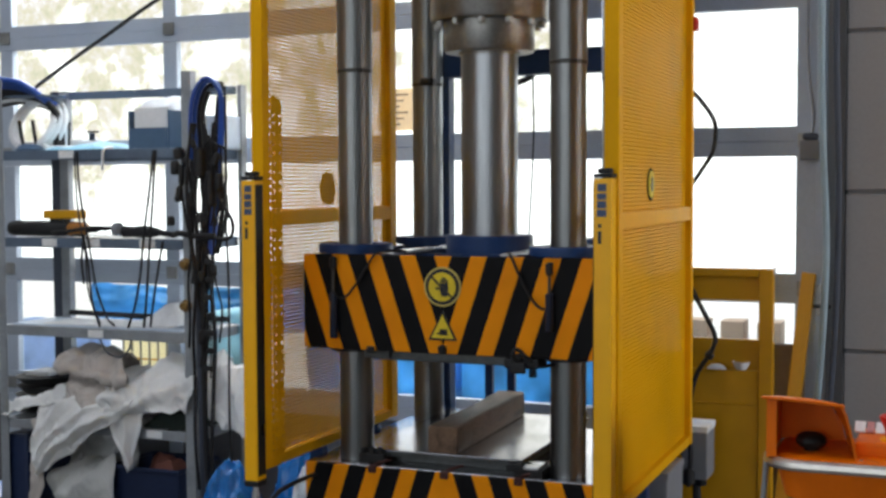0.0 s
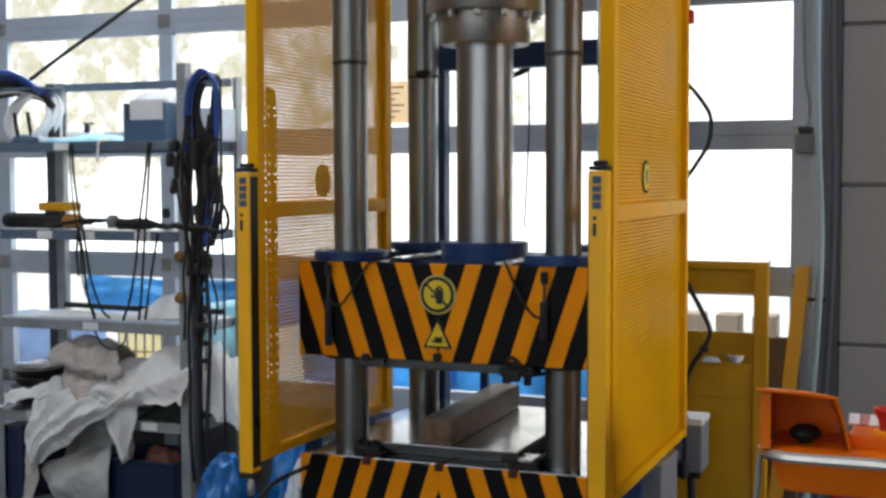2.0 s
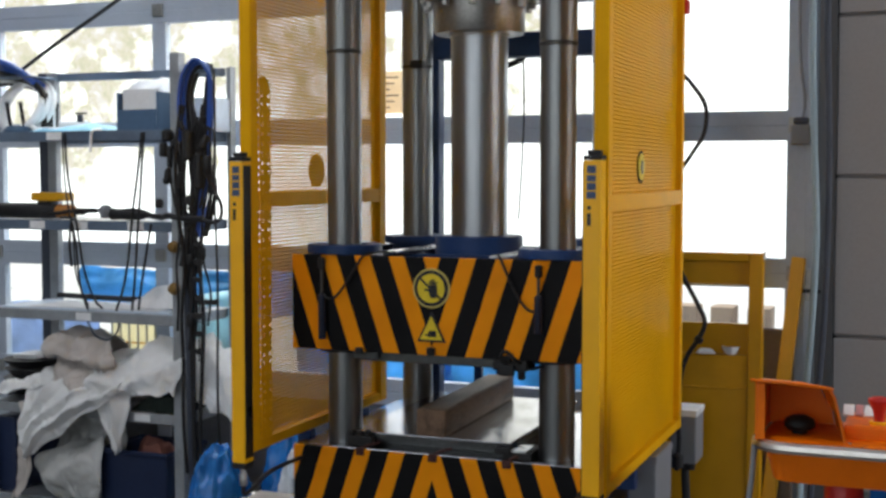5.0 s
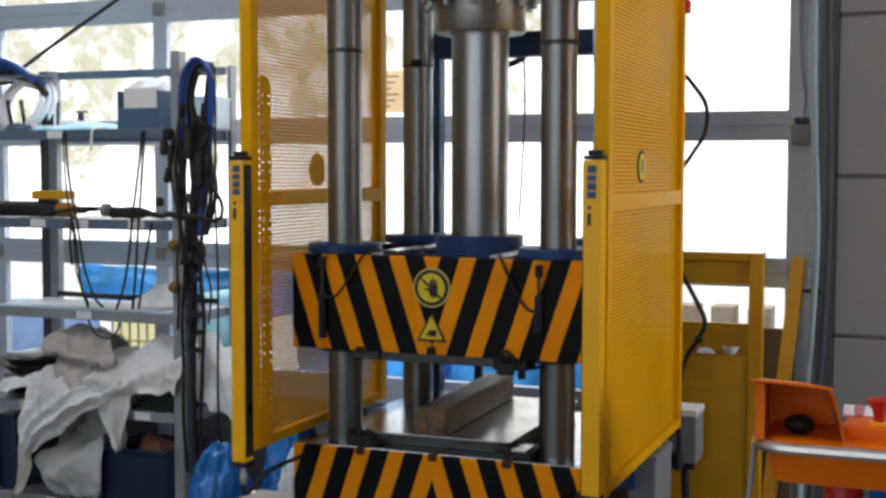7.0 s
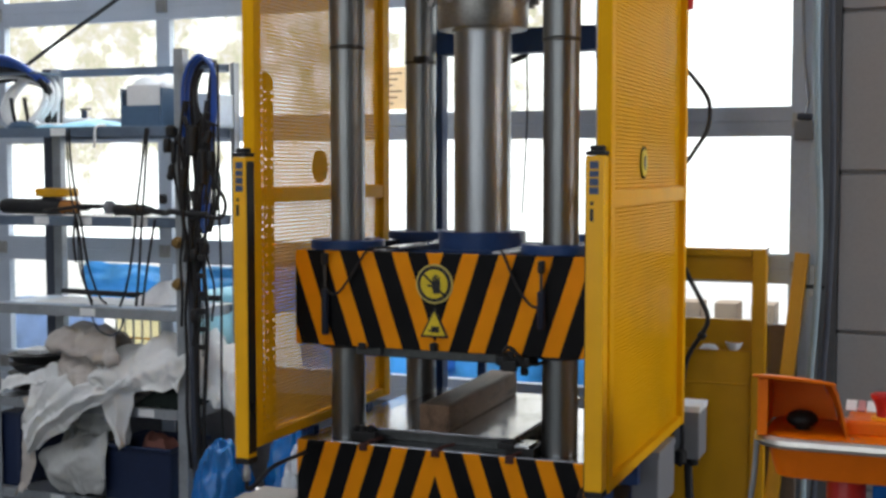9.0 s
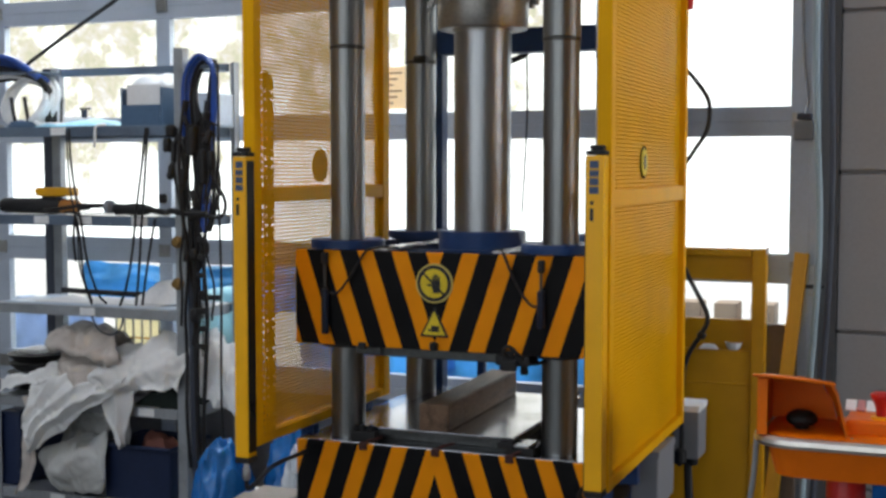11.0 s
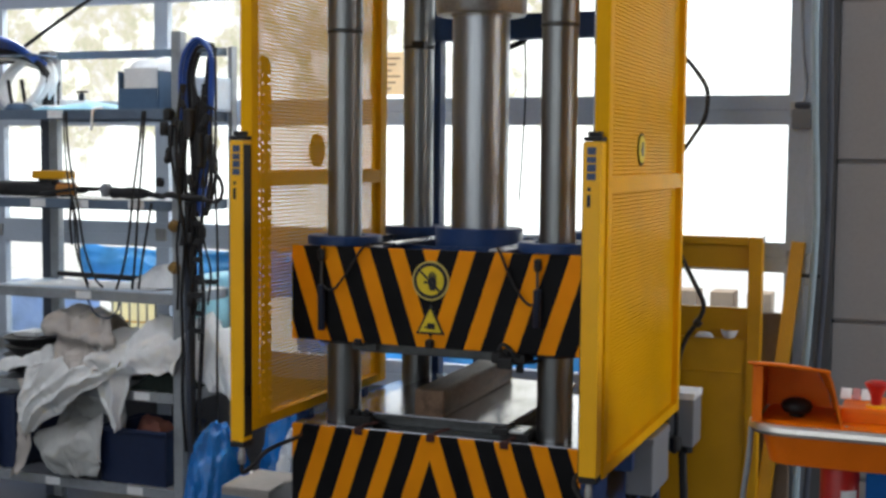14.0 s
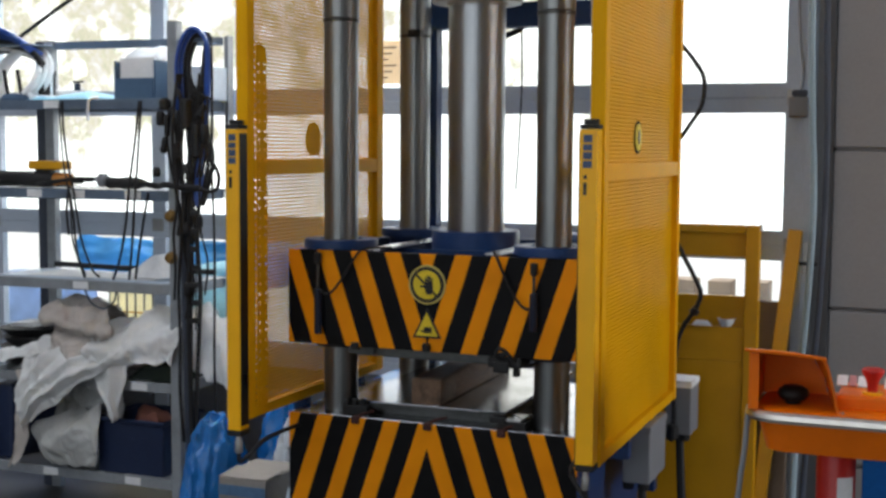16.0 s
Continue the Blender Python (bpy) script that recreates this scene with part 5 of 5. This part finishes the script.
def console():
    x0, x1, y0, y1 = 1.045, 1.86, -0.335, -0.02
    # tray with rounded corners, tapering downwards
    def ring(inset, z, r):
        pts = []
        for cx, cy, a0 in ((x1 - r - inset, y1 - r - inset, 0), (x0 + r + inset, y1 - r - inset, 90), (x0 + r + inset, y0 + r + inset, 180), (x1 - r - inset, y0 + r + inset, 270)):
            for k in range(7):
                a = radians(a0 + 15 * k)
                pts.append((cx + r * math.cos(a), cy + r * math.sin(a), z))
        return pts
    b = bmesh.new()
    rings = [[b.verts.new(p) for p in ring(i, z, r)] for i, z, r in ((0.045, 0.866, 0.05), (0.03, 0.870, 0.06), (0.012, 0.94, 0.07), (0.004, 0.979, 0.07), (0.012, 0.985, 0.065))]
    for a, c in zip(rings, rings[1:]):
        for i in range(len(a)):
            b.faces.new((a[i], a[(i + 1) % len(a)], c[(i + 1) % len(a)], c[i]))
    b.faces.new(rings[0][::-1])
    b.faces.new(rings[-1])
    part("tray", b, ORANGE, desk, "", True)
    pts = ring(-0.010, 0.966, 0.085)
    part("bumper_rail", tube(pts + [pts[0]], 0.0155, n=1), CHROME, desk, "silver tubular bumper rail", True)
    # hood over the push button: folded sheet with rounded lips, open to the operator
    def slope(bm):
        # the hood falls and narrows towards its back
        for v in bm.verts:
            back = v.co.y + 0.328
            if v.co.z > 1.05:
                v.co.z -= 0.15 * back
            if v.co.x > 1.15:
                v.co.x -= 0.16 * back
        return bm
    hood = part("hood", slope(prism([(1.036, 0.980), (1.042, 0.980), (1.042, 1.129), (1.036, 1.130)], -0.328, -0.07)), ORANGE, desk, "orange sheet hood")
    part("flange", box(1.0425, 1.062, -0.329, -0.325, 0.981, 1.127, 0.001), ORANGE, hood)
    part("back", slope(prism([(1.0425, 0.980), (1.256, 0.980), (1.242, 1.045), (1.228, 1.096), (1.216, 1.119), (1.120, 1.127), (1.0425, 1.129)], -0.076, -0.071)), ORANGE, hood)
    part("cheek", slope(prism([(1.258, 0.980), (1.264, 0.980), (1.250, 1.045), (1.236, 1.100), (1.226, 1.119), (1.218, 1.119), (1.230, 1.096), (1.244, 1.045)], -0.328, -0.07)), ORANGE, hood)
    part("top", slope(prism([(1.030, 1.1305), (1.120, 1.1275), (1.219, 1.1195), (1.227, 1.1215), (1.222, 1.1265), (1.120, 1.1345), (1.030, 1.1375)], -0.36, -0.066)), ORANGE, hood)
    part("lip", slope(tube([(1.029, -0.361, 1.135), (1.12, -0.361, 1.132), (1.21, -0.360, 1.125), (1.226, -0.358, 1.121)], 0.0042)), ORANGE, hood, "", True)
    part("rivet", lathe([(0.006, 0.980), (0.006, 0.984), (0.003, 0.987)], (1.27, -0.315, 0), 10), STEEL_DULL, hood)
    part("push_button", lathe([(0.018, 0.980), (0.020, 0.992), (0.030, 0.995), (0.039, 1.003), (0.041, 1.012), (0.036, 1.023), (0.022, 1.031), (0.008, 1.033)], (1.138, -0.225, 0), 32), BLACK, desk, "large black mushroom push button", True)
    # raised panel with the emergency stop and printed labels
    panel = part("panel", box(1.250, 1.72, -0.262, -0.06, 0.980, 1.022, 0.008), ORANGE, desk)
    for x0, x1, y0, m in ((1.240, 1.268, -0.14, WHITE), (1.271, 1.290, -0.138, PINK_LABEL), (1.293, 1.318, -0.14, WHITE), (1.36, 1.43, -0.14, WHITE)):
        part("label", box(x0, x1, y0, y0 + 0.045, 1.0225, 1.0275, 0.001, turn=Matrix.Translation((0, y0, 1.0225)) @ Matrix.Rotation(radians(28), 4, "X") @ Matrix.Translation((0, -y0, -1.0225))), m, panel, "small printed label plate")
    stop = part("emergency_stop", lathe([(0.013, 1.0285), (0.014, 1.046), (0.017, 1.058), (0.026, 1.074), (0.029, 1.081), (0.028, 1.087), (0.018, 1.091)], (1.335, -0.215, 0), 28), RED, desk, "red mushroom emergency stop", True)
    part("collar", lathe([(0.026, 1.0225), (0.026, 1.028), (0.018, 1.0283)], (1.335, -0.215, 0), 24), YELLOW_CLEAN, stop, "", True)
    part("leg", tube([(1.026, -0.25, 0.957), (1.018, -0.245, 0.85), (1.002, -0.24, 0.7), (0.95, -0.22, 0.008)], 0.0075, n=3), GALV, desk, "thin grey steel leg", True)
    part("pedestal", box(1.315, 1.50, -0.20, 0.0, 0.03, 0.867, 0.006), surface("bright_blue_paint", (0.004, 0.115, 0.42), 0.45, spec=0.15), desk, "blue pedestal")
    part("pedestal_side", box(1.502, 1.52, -0.20, 0.0, 0.03, 0.866, 0.002), GALV, desk)
    part("column", box(1.195, 1.235, -0.02, 0.02, 0.03, 0.867, 0.004), BLACK, desk)
    part("foot", box(1.10, 1.70, -0.32, 0.12, 0.0, 0.03, 0.004), DARK_POST, desk)


console()
ext = thing("fire_extinguisher", "red fire extinguisher with a white label on the console foot", "fire extinguisher")
part("cylinder", lathe([(0.042, 0.031), (0.05, 0.035), (0.05, 0.855), (0.046, 0.862), (0.03, 0.863), (0.02, 0.864)], (1.25, -0.2, 0), 30), RED, ext, "", True)
b = bmesh.new()
lo, hi = [], []
for k in range(7):
    a = radians(-82 + 9 * k)
    for row, z in ((lo, 0.735), (hi, 0.802)):
        row.append(b.verts.new((1.25 + 0.0508 * math.cos(a), -0.2 + 0.0508 * math.sin(a), z)))
for k in range(6):
    b.faces.new((lo[k], lo[k + 1], hi[k + 1], hi[k]))
part("label", b, WHITE, ext, "white instruction label")
part("valve", lathe([(0.012, 0.8645), (0.012, 0.866), (0.011, 0.867)], (1.25, -0.2, 0), 12), BLACK, ext)

# ---- dismounted guards leaning by the door ----
old = thing("spare_guard", "dull yellow guard frame with a sheet panel, leaning by the door", "guard")
part("stile", box(0.80, 0.852, 1.19, 1.24, 0.0, 1.366, 0.004), YELLOW_OLD, old)
part("stile", box(0.18, 0.232, 1.19, 1.24, 0.0, 1.366, 0.004), YELLOW_OLD, old)
part("rail", box(0.233, 0.799, 1.19, 1.24, 1.335, 1.366, 0.004), YELLOW_OLD, old)
part("rail", box(0.233, 0.799, 1.205, 1.235, 1.245, 1.334, 0.003), YELLOW_OLD, old)
part("panel", box(0.233, 0.799, 1.215, 1.235, 0.90, 1.095, 0.003), YELLOW_OLD, old)
part("panel", box(0.233, 0.799, 1.196, 1.214, 0.02, 0.978, 0.003), YELLOW_OLD, old)
part("crease", tube([(0.234, 1.1955, 0.849), (0.5, 1.1945, 0.847), (0.796, 1.1955, 0.850)], 0.003, n=2), YELLOW_OLD, old)
part("cap", box(0.851, 0.858, 1.195, 1.235, 1.345, 1.372, 0.002), WHITE, old)
cup = tagged(link("plastic_cup", lathe([(0.016, 0.979), (0.026, 0.990), (0.033, 1.010), (0.031, 1.010), (0.022, 0.990), (0.012, 0.984)], (0.735, 1.205, 0), 20), WHITE, None, "small white bowl standing on the guard's sheet edge", True), category="cup")
crumpled("paper_scrap", 0.615, 0.675, 1.190, 1.213, 0.979, 0.03, WHITE, "crumpled white paper scrap on the guard's sheet edge", "paper", 77, nx=10, ny=6, fold=40)
b = box(-0.026, 0.026, -0.02, 0.02, 0.0, 1.345, 0.004)
bar = tagged(link("spare_bar", b, YELLOW_OLD, None, "yellow square tube leaning against the door jamb"), category="bar")
bar.matrix_world = pose(0.838, 1.22, 0.012, -4, 5.6, 0)

# ---- by the door jamb ----
jb = thing("switch_box", "grey switch box on the door jamb", "switch box")
part("body", box(0.927, 1.0, 1.33, 1.395, 1.775, 1.85, 0.006), GREY_BOX, jb)
part("cap", box(0.935, 0.995, 1.335, 1.39, 1.851, 1.878, 0.012), DARK_POST, jb)
part("conduit", tube([(0.968, 1.36, 1.87), (0.975, 1.37, 1.95), (0.957, 1.375, 2.1), (0.95, 1.375, 2.4), (0.95, 1.375, 3.4)], 0.006), GREY_BOX, jb)
HOSE = surface("blue_grey_hose", (0.32, 0.42, 0.48), 0.4, vary=0.15)
tagged(link("air_hose", tube([(1.02, 1.33, 4.3), (1.005, 1.33, 2.4), (1.012, 1.32, 1.9), (1.03, 1.32, 1.45), (1.02, 1.31, 1.1), (1.005, 1.30, 0.85), (0.99, 1.27, 0.4), (1.0, 1.2, 0.014)], 0.013), HOSE, None, "blue-grey air hose hanging down the door jamb"), category="hose")
tagged(link("air_hose", tube([(1.055, 1.28, 4.3), (1.06, 1.28, 2.4), (1.075, 1.28, 1.7), (1.07, 1.275, 1.2), (1.05, 1.26, 0.8), (1.03, 1.2, 0.3), (1.05, 1.1, 0.013)], 0.012), DARK_POST, None, "dark air hose hanging down the column"), category="hose")
cl = thing("door_lock", "dark bolt lock on the door jamb", "lock")
part("plate", box(0.99, 1.03, 1.345, 1.359, 1.18, 1.30, 0.003), STEEL_DULL, cl)
part("bolt", box(0.96, 1.05, 1.335, 1.345, 1.21, 1.225, 0.003), BLACK, cl)
note = thing("notice", "beige printed notice fixed to the door glass", "notice")
PAPER = film("beige_paper", (0.92, 0.80, 0.62), 0.5, 0.8, 0.9)
part("sheet", box(-0.89, -0.722, 1.437, 1.4395, 1.925, 2.11), PAPER, note)
for k in range(6):
    part("printed_line", box(-0.87 + 0.012 * (k % 2), -0.745 - 0.02 * (k % 3), 1.4355, 1.4367, 2.08 - 0.026 * k, 2.086 - 0.026 * k), WOOD, note)

# ---- outside the door ----
TARP = film("blue_translucent_tarpaulin", (0.22, 0.58, 0.93), 0.75, 0.3, 0.5)
PALE_FILM = film("pale_green_film", (0.6, 0.82, 0.86), 0.7)
HAZE_FILM = film("pale_blue_film", (0.55, 0.68, 0.92), 0.6)
for x0, x1, top, low, m, lab, seed in ((-2.95, -1.55, 1.13, 0.93, TARP, "rolled-up blue translucent tarpaulin hung outside the door", 3.7), (-1.6, -0.75, 1.12, -0.24, TARP, "blue translucent tarpaulin hung outside the door", 8.1), (-0.8, 0.15, 0.86, -0.24, TARP, "low blue translucent tarpaulin hung outside the door", 14.9)):
    tarp = cloth("tarpaulin", [((x0, 2.15, top), (x1, 2.15, top)), ((x0, 2.12, top * 0.7 + low * 0.3), (x1, 2.12, top * 0.7 + low * 0.3)), ((x0, 2.13, top * 0.3 + low * 0.7), (x1, 2.13, top * 0.3 + low * 0.7)), ((x0, 2.16, low), (x1, 2.16, low))], seed, lab, m, nu=60, nv=30, wave=0.05, fold=2.0)
    tagged(tarp, category="tarpaulin")
tagged(cloth("film_sheet", [((-3.5, 2.0, 0.95), (-2.75, 2.0, 0.98)), ((-3.5, 1.98, 0.4), (-2.75, 1.98, 0.4)), ((-3.5, 2.0, -0.24), (-2.75, 2.0, -0.24))], 2.2, "pale blue plastic film hung outside the door", HAZE_FILM, nu=30, nv=24, wave=0.04, fold=2.5), category="film")
tagged(cloth("film_sheet", [((-2.2, 1.95, 1.02), (-1.82, 1.95, 1.08)), ((-2.2, 1.92, 0.5), (-1.8, 1.92, 0.5)), ((-2.2, 1.94, -0.24), (-1.8, 1.94, -0.24))], 6.2, "pale green plastic film hung outside the door", PALE_FILM, nu=30, nv=24, wave=0.05, fold=4), category="film")
fence = thing("fence", "thin steel posts and wire that carry the tarpaulins", "fence")
part("wire", tube([(-2.97, 2.19, 0.93), (-1.5, 2.19, 0.93)], 0.004, n=1), STEEL_DULL, fence)
for x in (-2.97, -1.58, -0.78, 0.15):
    part("post", lathe([(0.014, -0.25), (0.014, 1.14)], (x, 2.2, 0), 12), STEEL_DULL, fence)
part("wire", tube([(-2.97, 2.19, 1.12), (-0.75, 2.19, 1.1)], 0.004, n=1), STEEL_DULL, fence)
crate = thing("wire_crate", "yellow wire crate standing outside the door", "crate")
for k in range(7):
    part("bar", box(-2.66 + 0.055 * k, -2.652 + 0.055 * k, 1.96, 1.968, -0.25, 0.90), STEEL_DULL, crate)
for k in range(10):
    part("bar", box(-2.67, -2.31, 1.969, 1.977, -0.2 + 0.12 * k, -0.192 + 0.12 * k), YELLOW_OLD, crate)
part("liner", box(-2.66, -2.32, 1.98, 1.983, -0.25, 0.89), film("pale_yellow_liner", (0.97, 0.9, 0.68), 0.8, 0.5, 0.85), crate, "pale yellow liner")
stack = thing("block_stack", "pale wooden blocks on a bench outside the door", "blocks")
PALLET = surface("pale_wood", (0.36, 0.27, 0.20), 0.8, vary=0.2, big=5)
part("bench", box(-0.6, 1.2, 4.0, 4.6, 0.62, 0.68, 0.004), WHITE, stack, "white bench top")
for x in (-0.55, 1.1):
    part("leg", box(x, x + 0.06, 4.1, 4.5, -0.25, 0.619, 0.003), GALV, stack)
for k in range(4):
    part("block", box(-0.28 + 0.22 * k, -0.14 + 0.22 * k, 4.1, 4.3, 0.681, 0.85, 0.006), PALLET, stack)


# ---- small clutter on the decks ----
Z = LEVELS[0]
crumpled("plastic_film", -1.885, -1.67, 1.03, 1.24, Z + 0.17, 0.085, film("crumpled_clear_film", (0.9, 0.92, 0.95), 0.6, 0.3, 0.9), "crumpled clear film spilling from the bin", "film", 61, nx=22, ny=16, fold=13)
crumpled("plastic_film", -1.66, -1.48, 1.02, 1.12, Z + 0.001, 0.05, film("thin_white_film", (0.9, 0.92, 0.95), 0.5, 0.3, 0.9), "flat heap of white film in front of the case", "film", 67, nx=18, ny=10, fold=12)
tagged(link("paper_roll", lathe([(0.028, 0), (0.03, 0.004), (0.03, 0.30), (0.028, 0.304)], (-2.52, 1.2, Z + 0.031), 24, turn=Matrix.Rotation(radians(90), 4, "Y")), WHITE, None, "white paper roll lying at the back of the deck", True), category="roll")
tagged(link("wire_loop", tube([(-1.99, 0.893, 1.02), (-1.95, 0.885, 0.965), (-1.885, 0.885, 0.945), (-1.835, 0.885, 0.975), (-1.825, 0.893, 1.02)], 0.0045), DARK_POST, None, "dark wire loop hanging under the third deck"), category="wire")
Z = LEVELS[1]
tagged(link("cable", tube([(-2.18, 0.96, Z + 0.012), (-2.12, 0.93, Z + 0.014), (-2.08, 0.915, Z + 0.01), (-2.075, 0.897, Z - 0.02), (-2.08, 0.893, Z - 0.1), (-2.07, 0.893, Z - 0.2)], 0.006), BLACK, None, "short black cable hanging over the second deck"), category="cable")
clips = thing("clip_strip", "strip of small black clips hanging in the cable bundle", "clips")
for k in range(7):
    part("clip", box(-1.425 + 0.012 * math.sin(3 * k), -1.385 + 0.012 * math.sin(3 * k), 0.855, 0.868, 1.36 - 0.075 * k, 1.383 - 0.075 * k, 0.004), BLACK, clips)
part("cord", tube([(-1.405, 0.862, 1.42), (-1.40, 0.862, 1.15), (-1.405, 0.862, 0.88)], 0.003), BLACK, clips)


motions()
